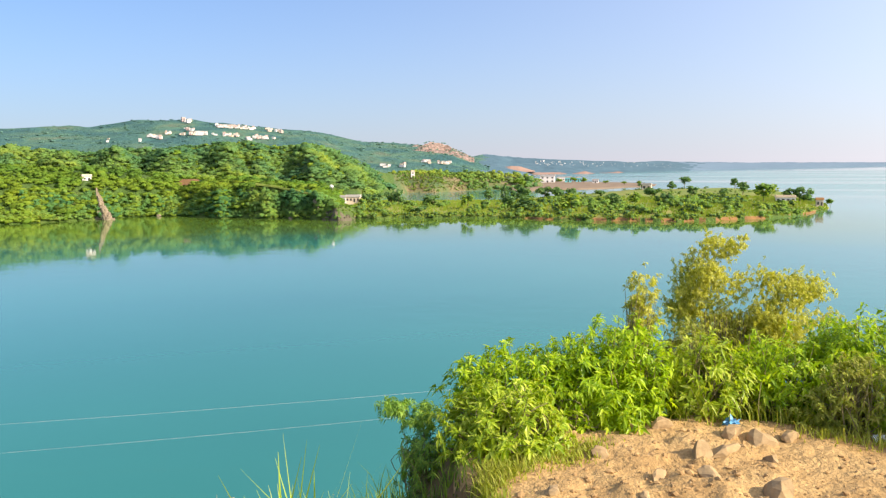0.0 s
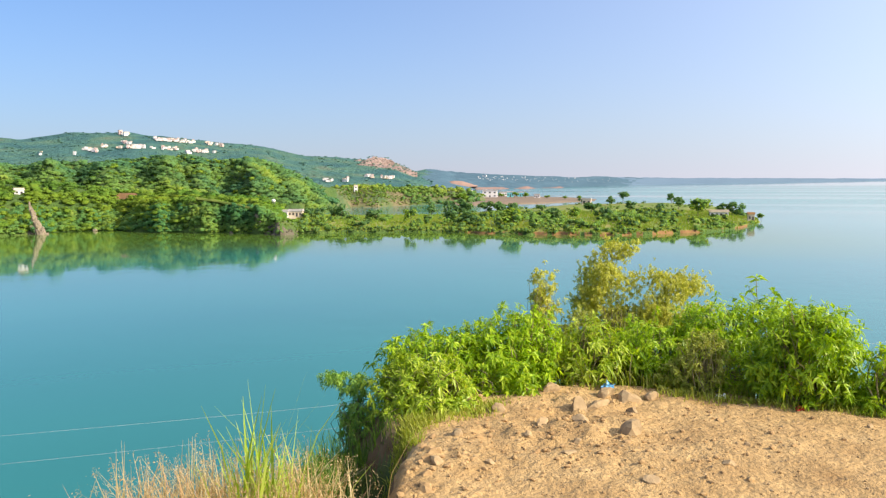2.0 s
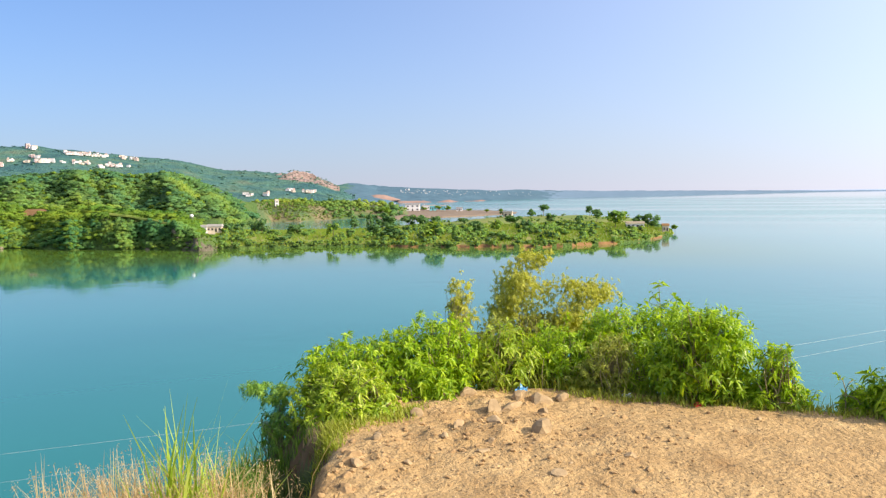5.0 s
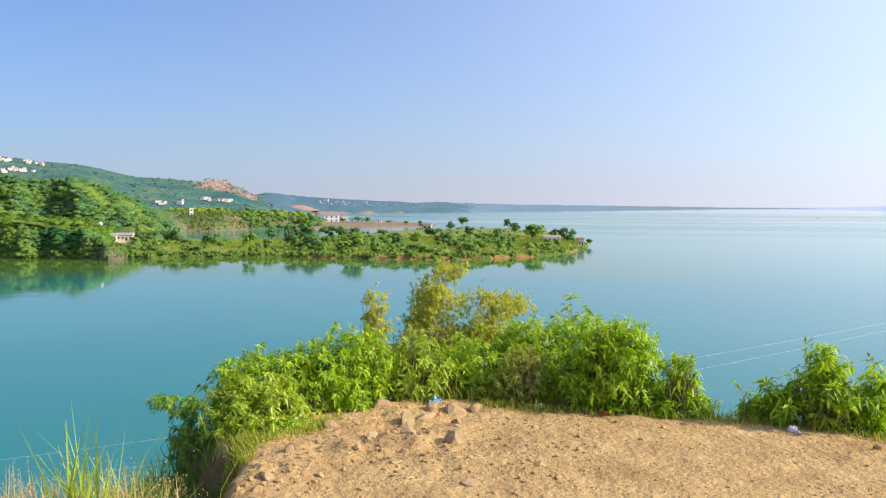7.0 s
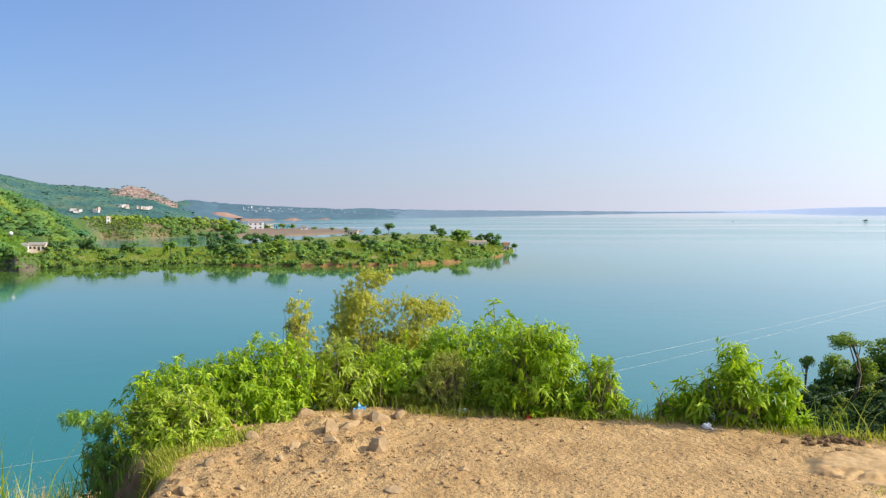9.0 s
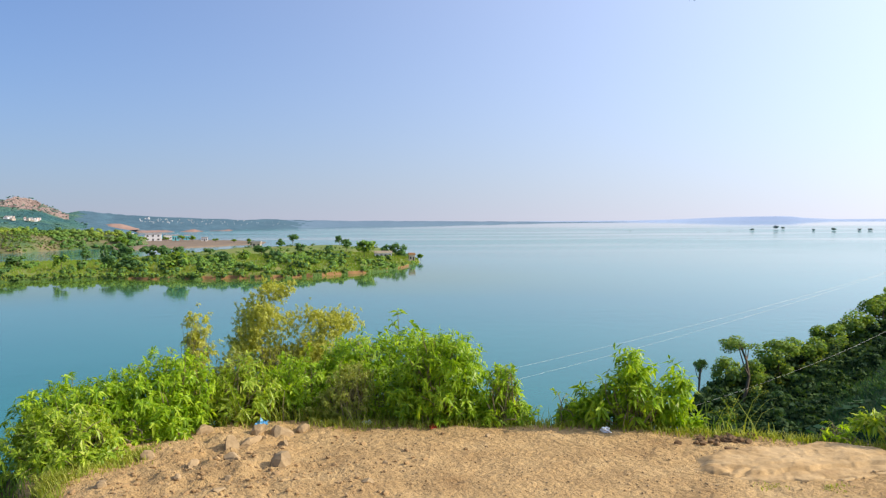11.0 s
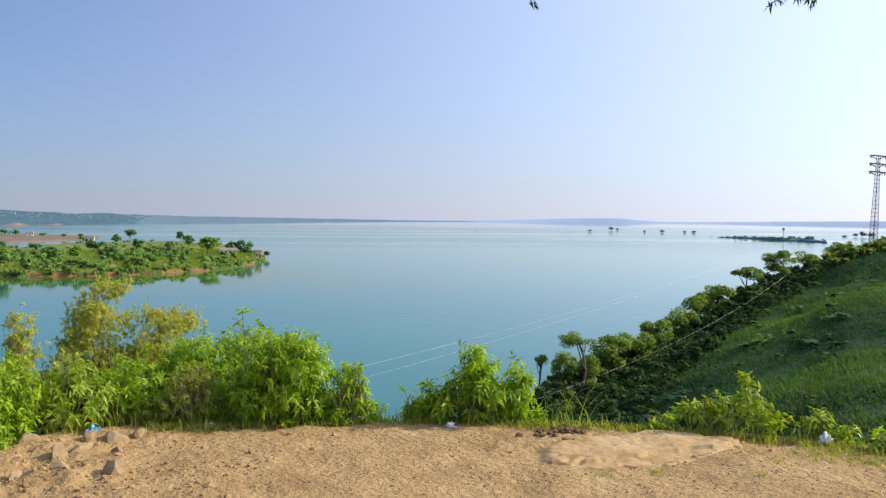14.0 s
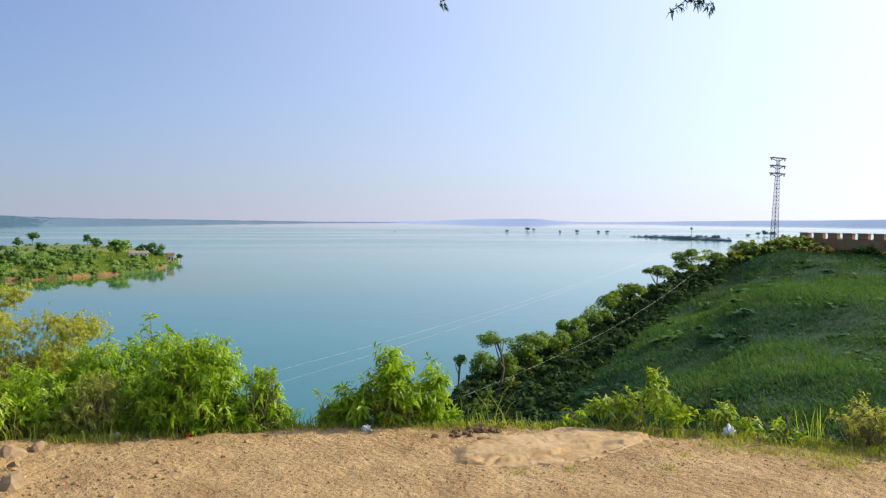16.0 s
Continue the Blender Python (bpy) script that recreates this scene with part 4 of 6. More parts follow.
wood("hill_undergrowth", 1500, -30, -8.6, 250, 440, hill_z, (0.9, 2.0), lambda az, r: CLEAR(az, r) & (r > shore_edge(az) + 1), "green undergrowth between the trees of the hill", None, TUFTS, flat=(0.5, 0.8))
mid_ok = lambda az, r: CLEAR(az, r) & (r > 325) & (r > shore_r(az) + 12) & (fbm(az * 6, r * 0.2, 0.12, 4.0) < 0.8)
wood("woodland_crest", 2700, -31, -5.0, 325, 438, hill_z, (1.8, 3.5), mid_ok, "dense green woodland covering the hill crest", FOREST_BACK, BROAD_CROWNS, flat=(0.5, 0.8), swell=0.5)
east_ok = lambda az, r: (az > -0.9 + 0.02 * (r - 490)) | (r > 515) & (fbm(az * 20, r, 0.05, 4.0) > -0.1)
wood("woodland_inlet", 560, -5.4, 4.9, 470, 560, hill_z, (1.4, 3.2), lambda az, r: (r > shore_r(az) + 4) & east_ok(az, r), "green trees on the slope across the inlet", FOREST_BACK)
wood("woodland_bluff", 900, -29, -9.3, 0.05, 0.80, hill_z, (0.8, 1.8), lambda az, r: az < -9.0, "green bushes covering the steep shore bluff", FOREST_BLUFF, BROAD_CROWNS, None, lambda az, u: shore_r(az) + 1.2 * fbm(az * 0.9, az * 0, 1.0, 2.0) + u * (shore_edge(az) - shore_r(az)))

hill_shore = lambda az: shore_r(az) + 1.2 * fbm(az * 0.9, az * 0, 1.0, 2.0)
pen_shore = lambda az: shore_r(az, PEN_ST, 1) + 2.6 * fbm(az * 0.9, az * 0, 1.0, 5.0)
every = lambda az, r: az < 90
wood("bluff_face", 820, -34, -9.4, 0.6, 7.5, hill_z, (0.6, 1.5), every, "green bushes hanging on the steep shore", FOREST_BLUFF, MID_CROWNS, hill_shore)
wood("bluff_bushes", 620, -15.4, -9.0, 0.5, 13.0, hill_z, (0.45, 1.15), lambda az, r: r < shore_edge(az) - 3.4, "low green bushes on the steep face below the track", FOREST_BLUFF, SMALL_CROWNS, hill_shore)
wood("track_bushes", 900, -20, -8.8, -4.0, 8.0, hill_z, (0.5, 1.3), lambda az, r: (r > shore_edge(az) - 1.4) | (r < shore_edge(az) - 3.4) | (az < -14.8), "low sunlit bushes along the track", None, MID_CROWNS, shore_edge, flat=(0.4, 0.75))

# scrub of the peninsula, thicker on the middle and tip
def pen_ok(az, r):
    base = shore_r(az, PEN_ST, 1)
    thick = np.interp(az, [-8, -5, 0, 2, 6, 14, 20, 22, 23.5], [0.30, 0.0, -0.12, 0.05, 0.22, 0.08, -0.10, -0.16, -0.4])
    far_edge = np.interp(az, [-8, -5.5, 4, 8], [330, 278, 278, 420])
    return (r > base + 1.5) & (r < shore_r(az, PEN_ST, 4) - 4) & (r < far_edge) & (fbm(az * 9, r * 0.6, 0.10, 7.0) < thick)


wood("inlet_bushes", 900, -5.2, 2.6, 466, 530, hill_z, (0.35, 1.2), lambda az, r: r > shore_r(az) + 3, "low bushes on the grassy slope across the inlet", PEN_LEAF, TUFTS)
wood("inlet_dry_scrub", 1300, -5.2, 0.6, 464, 520, hill_z, (0.25, 0.8), lambda az, r: r > shore_r(az) + 1, "dry brownish scrub on the slope across the inlet", DRY_SCRUB, TUFTS, flat=(0.4, 0.8))
wood("peninsula_scrub", 2000, -7.8, 23.3, 220, 310, pen_z, (0.6, 1.9), pen_ok, "green scrub on the grassy peninsula", PEN_LEAF, MID_CROWNS)
wood("peninsula_back", 420, 0, 22.8, 285, 450, pen_z, (0.5, 1.4), lambda az, r: (r < shore_r(az, PEN_ST, 4) - 6) & (fbm(az * 6, r * 0.2, 0.2, 9.0) > 0.0), "scattered bushes on the back of the peninsula", PEN_LEAF, SMALL_CROWNS)
wood("peninsula_thicket", 330, 2.5, 21.5, 222, 300, pen_z, (1.2, 2.3), lambda az, r: pen_ok(az, r) & (az > 3) & (r > shore_r(az, PEN_ST, 1) + 14) & (fbm(az * 5, r, 0.2, 2.5) > -0.1), "green bushes on the peninsula", PEN_LEAF)

# rank grass on the peninsula
n = 26000
az, r = scatter(n, -8.0, 23.2, 218, 330)
ok = (r > shore_r(az, PEN_ST, 0) + 1.6) & (r < shore_r(az, PEN_ST, 3)) & (fbm(az * 7, r * 0.4, 0.3, 12.0) > -0.25)
az, r = az[ok], r[ok]
x, y = xy(az, r)
o = np.stack([x, y, pen_z(az, r) - 0.1], -1)
side = np.stack([np.cos(np.radians(az)), -np.sin(np.radians(az)), 0 * az], -1) * rng.uniform(0.12, 0.38, (len(o), 1))
tip = o + rng.normal(size=o.shape) * [0.15, 0.15, 0] + np.array([0, 0, 1.0]) * rng.uniform(0.3, 1.0, (len(o), 1))
tagged(new("peninsula_grass", mesh_of("peninsula_grass", np.stack([o - side, o + side, tip], 1).reshape(-1, 3), np.arange(len(o) * 3).reshape(-1, 3), MEADOW_GRASS)), "rank yellow-green grass covering the peninsula", "grass", kind="stuff")

# scrub on the distant hill
az, r = scatter(900, -30, 0.3, 1010, 1520)
az = np.where(az > -1.0, az + 1.6 * rng.uniform(0, 1, len(az)) ** 2, az)
x, y = xy(az, r)
w = rng.uniform(2.5, 8.5, len(x))
TINY = [crown_template(70 + s, 9, 0.7, 1) for s in range(4)]
# leaf tones already hold the blue of the distance haze
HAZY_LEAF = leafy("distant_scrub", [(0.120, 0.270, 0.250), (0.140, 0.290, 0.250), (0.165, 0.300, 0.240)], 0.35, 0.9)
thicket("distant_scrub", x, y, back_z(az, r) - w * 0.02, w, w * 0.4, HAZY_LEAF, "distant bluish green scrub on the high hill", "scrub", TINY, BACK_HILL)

az, r = scatter(420, -4.0, 0.3, 1190, 1440)
ok = (fbm(az * 9, r, 0.03, 4.0) > 0.0) | (r > 1345)
az, r = az[ok], r[ok]
x, y = xy(az, r)
w = rng.uniform(1.8, 4.5, len(x))
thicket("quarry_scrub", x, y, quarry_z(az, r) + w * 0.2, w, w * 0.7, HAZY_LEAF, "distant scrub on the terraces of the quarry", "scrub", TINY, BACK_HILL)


def tree_meshes(seed, height, width, leaf, trunk_share=0.35, flat=0.7, n=420, lean=0.0, lobes=7, core=0.8, clump=(0.07, 0.16), loose=0.0, small=0.72):
    """Trunk with limbs, and a crown of leaf clumps, rooted at the origin."""
    g = np.random.default_rng(seed)
    cz = height * (1 + trunk_share) / 2
    ch = height * (1 - trunk_share) / 2
    v, f, cv, cf = crown_template(seed + 500, n, 1.0, lobes + 5, small, clump, 0.93, loose)
    sc = np.array([width / 2, width / 2, ch]) * 1.05
    v = v * sc + [lean, 0, cz]
    cv = cv * sc * core + [lean, 0, cz]
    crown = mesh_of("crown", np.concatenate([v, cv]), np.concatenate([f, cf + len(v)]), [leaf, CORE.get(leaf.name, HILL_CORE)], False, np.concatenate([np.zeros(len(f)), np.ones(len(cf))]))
    s = np.linspace(0, 1, 5)[:, None]
    top = np.array([lean * 0.8, 0, cz])
    bend = g.normal(size=3) * [0.06, 0.06, 0] * height
    trunk = s * top + np.sin(s * np.pi) * bend
    trunk[0, 2] = -0.4
    paths, radii = [trunk], [np.linspace(1, 0.5, 5) * height * 0.024]
    for q in range(5):
        st = trunk[2 + q % 2]
        end = np.array([lean, 0, cz]) + g.uniform(-0.6, 0.6, 3) * sc
        p = st + s * (end - st) + np.sin(s * np.pi) * [0, 0, -0.05 * height]
        paths.append(p)
        radii.append(np.linspace(0.55, 0.15, 5) * height * 0.022)
    tv, tf = tubes(paths, radii, 6)
    return mesh_of("trunk", tv, tf, BARK, True), crown


def tree(at, height, width, leaf, label, seed, group="", **kw):
    t = thing("tree", label, "tree", group, at=at, turn=seed * 47 % 360)
    tm, cm = tree_meshes(seed, height, width, leaf, **kw)
    child("trunk", tm, t)
    child("crown", cm, t)
    return t


PEN_TREES = [(-6.48, 294, 4.1, 5.0), (-5.5, 286, 4.4, 4.4), (-4.8, 282, 4.7, 5.0), (-4.2, 244, 2.4, 4.4), (-3.4, 242, 2.8, 4.6), (-2.55, 275, 3.2, 5.9), (-0.13, 255, 4.6, 3.9), (1.35, 310, 4.1, 4.3), (2.41, 322, 5.4, 3.1), (3.38, 301, 5.6, 7.7), (2.67, 254, 3.5, 4.7), (5.2, 312, 4.6, 6.0),
             (6.14, 309, 5.5, 7.0), (7.1, 312, 4.8, 6.4), (3.84, 246, 3.9, 6.7), (6.92, 240, 5.1, 7.2), (14.55, 440, 6.2, 5.8), (13.69, 405, 3.9, 4.2), (11.76, 436, 3.3, 3.7), (17.66, 430, 5.0, 3.6), (18.16, 350, 4.8, 5.8), (19.47, 288, 5.3, 7.7), (21.0, 301, 3.9, 4.8), (21.6, 299, 4.3, 4.6), (22.2, 297, 3.9, 4.4),
             (8.91, 348, 3.4, 4.8), (12.43, 297, 4.1, 6.1), (17.0, 300, 3.5, 4.1), (15.1, 326, 3.8, 5.4), (9.8, 262, 3.6, 5.0), (11.3, 258, 3.4, 4.4), (13.4, 262, 3.2, 4.2), (-7.2, 290, 3.4, 4.2)]
for q, (az, r, h, w) in enumerate(PEN_TREES):
    x, y = xy(az, r)
    tree((x, y, float(pen_z(az, r)) - 0.1), h * 1.2, w * 1.25, SHADY_TREE if q % 3 or r > 290 else PEN_LEAF, "round-crowned green tree standing on the grassy peninsula", 100 + q, "peninsula trees", trunk_share=0.10 if q != 16 else 0.35, n=260, lobes=4, core=0.85, clump=(0.06, 0.13))
x, y = xy(23.42, 302)
tree((x, y, LAKE - 0.2), 3.0, 2.6, FOREST, "small leaning tree at the water's edge", 140, lean=0.8)

# ---- houses ----
def house(name, w, d, h, wall, label, floors=1, cols=3, roof=ROOF, category="house"):
    """Flat-roofed house: body, roof slab with parapet, set-in windows with frames, and a door."""
    t = thing(name, label, category)
    bm = bmesh.new()
    bmesh.ops.create_cube(bm, size=1, matrix=Matrix.Translation((0, 0, h / 2 - 0.75)) @ Matrix.Diagonal((w, d, h + 1.5, 1)))
    child("wall", bm_mesh("wall", bm, wall), t)
    bm = bmesh.new()
    bmesh.ops.create_cube(bm, size=1, matrix=Matrix.Translation((0, 0, h + 0.11)) @ Matrix.Diagonal((w + 0.5, d + 0.5, 0.2, 1)))
    for sx, sy, px, py in ((w + 0.3, 0.2, 0, d / 2), (w + 0.3, 0.2, 0, -d / 2), (0.2, d - 0.1, w / 2, 0), (0.2, d - 0.1, -w / 2, 0)):
        bmesh.ops.create_cube(bm, size=1, matrix=Matrix.Translation((px, py, h + 0.45)) @ Matrix.Diagonal((sx, sy, 0.5, 1)))
    child("roof", bm_mesh("roof", bm, roof), t)
    fh = h / floors
    for fl in range(floors):
        for c in range(cols):
            px = (c + 0.5) / cols * w - w / 2
            if fl == 0 and c == cols // 2:
                dm = box_mesh("door", min(1.0, w / cols * 0.5), 0.12, fh * 0.68, DARK_OPEN, 0.02)
                child("door", dm, t, at=pose(px, -d / 2 - 0.03, 0.02))
                continue
            wm = box_mesh("window", min(1.3, w / cols * 0.5), 0.12, fh * 0.4, DARK_OPEN, 0.02)
            child("window", wm, t, at=pose(px, -d / 2 - 0.03, fl * fh + fh * 0.32))
    return t


def set_down(t, az, r, z, turn=0.0):
    x, y = xy(az, r)
    t.matrix_world = pose(x, y, z, 0, 0, -az + turn)
    return t


h1 = house("house", 4.8, 4.0, 1.8, CREAM_WALL, "low cream flat-roofed house above the lake shore", 1, 4)
set_down(h1, -8.02, 288, -10.5, -8)
shed = house("shed", 2.2, 3.0, 1.6, WHITE_WALL, "low whitewashed shed beside the cream lakeside house", 1, 2, category="shed")
set_down(shed, -8.74, 287, -10.4, -8)
hill_house = house("house", 2.8, 3.0, 1.5, WHITE_WALL, "small white flat-roofed house among the trees of the hill", 1, 2, CREAM_WALL)
hr = float(on_land(hill_z, -25.15, -0.62, 284, 312))
set_down(hill_house, -25.15, hr, float(hill_z(-25.15, hr)) - 0.4, 6)
tower = house("water_tower", 2.0, 2.0, 3.4, WHITE_WALL, "small pale tower on the slope across the inlet", 2, 1, CREAM_WALL, category="tower")
set_down(tower, -3.9, 494, float(hill_z(-3.9, 494)), 10)
dome_bm = bmesh.new()
bmesh.ops.create_uvsphere(dome_bm, u_segments=20, v_segments=12, radius=0.6, matrix=Matrix.Diagonal((1, 1, 0.9, 1)))
dome = thing("water_tank", "round white water tank above the wooded ridge", "water tank")
child("tank", bm_mesh("tank", dome_bm, WHITE_WALL, True), dome, at=pose(0, 0, 3.0))
lv, lf = tubes([[(0.6 * math.cos(a), 0.6 * math.sin(a), -1), (0.5 * math.cos(a), 0.5 * math.sin(a), 2.4)] for a in (0.5, 2.1, 3.7, 5.2)], np.full((4, 2), 0.08), 6)
child("stand", mesh_of("stand", lv, lf, STEEL), dome)
set_down(dome, -9.5, 262, -7.4)

# bare rock where the wooded hill breaks off into the lake
def outcrop(az, r, z, sx, sy, sz, seed, label, stone=CLIFF):
    x, y = xy(az, r)
    ob = tagged(new("rock_outcrop", rock_mesh("rock_outcrop", seed, sx, sy, sz, stone, 9, 3)), label, "rock", "shore rocks")
    ob.matrix_world = pose(x, y, z, 0, 0, seed * 53 % 360)


for q in range(46):
    az = -10.7 + 3.0 * rng.uniform()
    r = float(shore_r(az)) + rng.uniform(1.5, 7)
    s = rng.uniform(0.6, 1.5) * (0.7 if az > -8.8 else 1.0)
    outcrop(az, r, float(hill_z(az, r)) - 0.3 * s, s * 1.2, s, s * rng.uniform(0.6, 1.2), 600 + q % 14, "dark weathered rock at the foot of the wooded hill")
wood("rubble_scrub", 260, -10.6, -7.3, 234, 285, hill_z, (0.3, 0.85), lambda az, r: r > shore_r(az) + 3 + 2 * fbm(az * 6, r, 0.4, 3.0), "green bushes among the broken rock of the shore", None, SMALL_CROWNS)
for q, (az, el, w, h) in enumerate([(-24.56, -1.25, 0.8, 2.4), (-24.48, -1.55, 1.0, 2.6), (-24.40, -1.85, 1.2, 2.6), (-24.30, -2.15, 1.4, 2.6), (-24.20, -2.45, 1.7, 2.6), (-24.08, -2.75, 2.0, 2.6), (-23.94, -3.02, 2.4, 2.4), (-23.7, -3.16, 2.0, 1.4)]):
    outcrop(az, 268, 1.6 + 268 * math.tan(radians(el)) - 0.4 * h, w, w, h, 630 + q, "pale weathered cliff rock rising from the lake", PALE_CLIFF)
for q, (az, w, h) in enumerate([(-20.9, 1.4, 1.2), (-12.3, 1.2, 1.4), (-10.1, 1.4, 1.9), (-9.8, 1.6, 2.4)]):
    r = float(shore_r(az)) + 1.5
    outcrop(az, r, LAKE + 0.1, w, w, h, 640 + q, "pale weathered cliff rock rising from the lake", PALE_CLIFF)
wood("peninsula_shore", 640, -8.0, 23.0, -0.8, 2.6, pen_z, (0.3, 1.1), lambda az, r: fbm(az * 8, r * 0.3, 0.3, 5.0) > np.where(az > 8, -0.05, -0.35), "low scrub along the peninsula's edge", PEN_LEAF, MID_CROWNS, pen_shore)

# pale track cut along the top of the bluff
TRACK = np.array([(-14.6, -1.01), (-13.2, -1.25), (-11.85, -1.52), (-10.66, -1.84), (-9.73, -2.19), (-9.1, -2.58)])
ta = np.linspace(-14.6, -9.1, 60)
tr = shore_edge(ta) - 2.6 + 0.4 * fbm(ta, ta * 0, 1.5, 4.0)
tz = 1.6 + tr * np.tan(np.radians(np.interp(ta, TRACK[:, 0], TRACK[:, 1]))) + 0.25 * fbm(ta, ta * 0, 2.5, 6.0)
rings = []
for dr, dz in ((-0.55, -0.6), (-0.35, -0.16), (-0.15, 0.0), (0.7, 0.05), (1.3, -1.2)):
    tx, ty = xy(ta, tr + dr)
    rings.append(np.stack([tx, ty, tz + dz], -1))
tv = np.stack(rings, 1).reshape(-1, 3)
ti, tj = np.meshgrid(np.arange(59), np.arange(4), indexing="ij")
t0 = (ti * 5 + tj).ravel()
tagged(new("track", mesh_of("track", tv, np.stack([t0, t0 + 5, t0 + 6, t0 + 1], -1), MEADOW, False)), "narrow pale track cut along the top of the bluff", "track", kind="structure")

# lakeside hamlet on the spit
HAMLET = [(5.45, 632, 11.0, 7, 5.0, WHITE_WALL, 2, "white two-storey house on the bare spit"), (6.35, 668, 6.0, 5, 2.8, WHITE_WALL, 1, "low white house on the bare spit"), (6.85, 640, 5.0, 5, 3.6, TEAL_WALL, 1, "turquoise painted house on the bare spit"),
          (7.55, 655, 4.0, 4, 3.0, TEAL_WALL, 1, "turquoise painted house on the bare spit"), (8.7, 628, 4.5, 4, 2.2, WHITE_WALL, 1, "low white house on the bare spit"), (3.9, 560, 6.0, 5, 6.0, WHITE_WALL, 2, "white two-storey house on the bare spit"),
          (4.7, 615, 5.0, 5, 2.6, CREAM_WALL, 1, "low cream house on the bare spit")]
for az, r, w, d, h, wl, fl, lab in HAMLET:
    set_down(house("house", w, d, h, wl, lab, fl, 3), az, r, float(spit_z(az, r)) + 0.05, (az * 37) % 24 - 12)
for q, (az, r, h, w) in enumerate([(4.3, 545, 6, 8), (4.9, 575, 4.5, 7), (6.2, 615, 3.6, 6), (7.15, 610, 4.6, 7), (7.9, 605, 4.5, 6), (9.4, 600, 3, 5), (3.5, 520, 7, 9), (10.6, 580, 3, 4), (11.6, 570, 3.4, 4.5)]):
    x, y = xy(az, r)
    tree((x, y, float(spit_z(az, r)) - 0.1), h, w, FOREST, "green tree on the bare spit beside the houses", 170 + q, "spit trees", trunk_share=0.2, n=200)

# ruined walls on the peninsula
ruin = house("ruin", 6.0, 3.0, 1.5, WHITE_WALL, "low whitish ruined building on the peninsula", 1, 4, CREAM_WALL, "ruin")
set_down(ruin, 20.75, 292, float(pen_z(20.75, 292)), 5)
hut = house("hut", 2.0, 2.0, 2.2, CREAM_WALL, "small cream hut near the tip of the peninsula", 1, 2, BRICK, "hut")
set_down(hut, 22.75, 286, float(pen_z(22.75, 286)), 8)
hut2 = house("hut", 4.5, 3.0, 2.6, CREAM_WALL, "small cream hut on the peninsula", 1, 2, ROOF, "hut")
set_down(hut2, 12.1, 430, float(pen_z(12.1, 430)), -6)

# village on the high hill
VILLAGE_KINDS = [house("house", 11, 9, 7, WHITE_WALL, "white flat-roofed village house on the high hill", 2, 4), house("house", 14, 9, 6, CREAM_WALL, "cream flat-roofed village house on the high hill", 2, 4),
                 house("house", 9, 8, 9, PINK_WALL, "pink flat-roofed village house on the high hill", 3, 3), house("house", 18, 10, 5.5, WHITE_WALL, "long white village building on the high hill", 2, 5)]
ROWS_OF_HOUSES = [(-19.2, -18.7, 3.02, 3.02, 3), (-19.4, -17.7, 2.24, 2.24, 16), (-19.1, -18.5, 2.52, 2.52, 4), (-20.3, -19.8, 2.28, 2.28, 3), (-21.5, -20.5, 2.12, 1.95, 6), (-22.1, -21.8, 1.74, 1.74, 1), (-23.9, -23.6, 1.78, 1.78, 1), (-17.1, -14.6, 2.78, 2.56, 24), (-13.9, -12.7, 2.52, 2.36, 8),
                  (-17.3, -17.1, 2.18, 2.18, 1), (-16.6, -15.7, 2.14, 2.10, 7), (-15.2, -14.8, 1.90, 1.90, 2), (-14.6, -13.8, 1.98, 1.94, 7), (-13.4, -13.2, 1.86, 1.86, 1), (-6.2, -4.4, -0.10, -0.02, 4), (-3.2, -2.7, 0.24, 0.20, 5), (-2.1, -1.3, 0.12, 0.06, 8)]
first = {}
for az0, az1, el0, el1, n in ROWS_OF_HOUSES:
    for q in range(round(n * 2.5)):
        u = rng.uniform()
        az, el = az0 + (az1 - az0) * u, el0 + (el1 - el0) * u
        r = on_land(back_z, az, el + rng.uniform(-0.08, 0.08), 1000, 1500)
        k = int(rng.integers(0, 4))
        z = float(back_z(az, r)) + 1.5
        x, y = xy(az, r)
        m = pose(x, y, z, 0, 0, -az + rng.uniform(-30, 30)) @ Matrix.Diagonal((*[rng.uniform(0.32, 0.66)] * 3, 1))
        src = VILLAGE_KINDS[k]
        if k not in first:
            first[k] = True
            src.matrix_world = m
            tagged(src, group="village houses")
        else:
            copy_thing(src, m)
FAR_KIND = house("house", 22, 14, 12, WHITE_WALL, "white building far off along the hazy shore", 2, 3)
tagged(FAR_KIND, group="far shore houses")
for q in range(90):
    az = 4.6 + 9.5 * rng.uniform(0, 1) ** 1.6
    r = on_land(fars_z, az, rng.uniform(-0.04, 0.26) - 0.03 * (az - 5), 1400, 2300)
    x, y = xy(az, r)
    m = pose(x, y, float(fars_z(az, r)) + 0.1, 0, 0, -az + rng.uniform(-25, 25)) @ Matrix.Diagonal((*[rng.uniform(0.16, 0.38)] * 3, 1))
    if q == 0:
        FAR_KIND.matrix_world = m
    else:
        copy_thing(FAR_KIND, m)

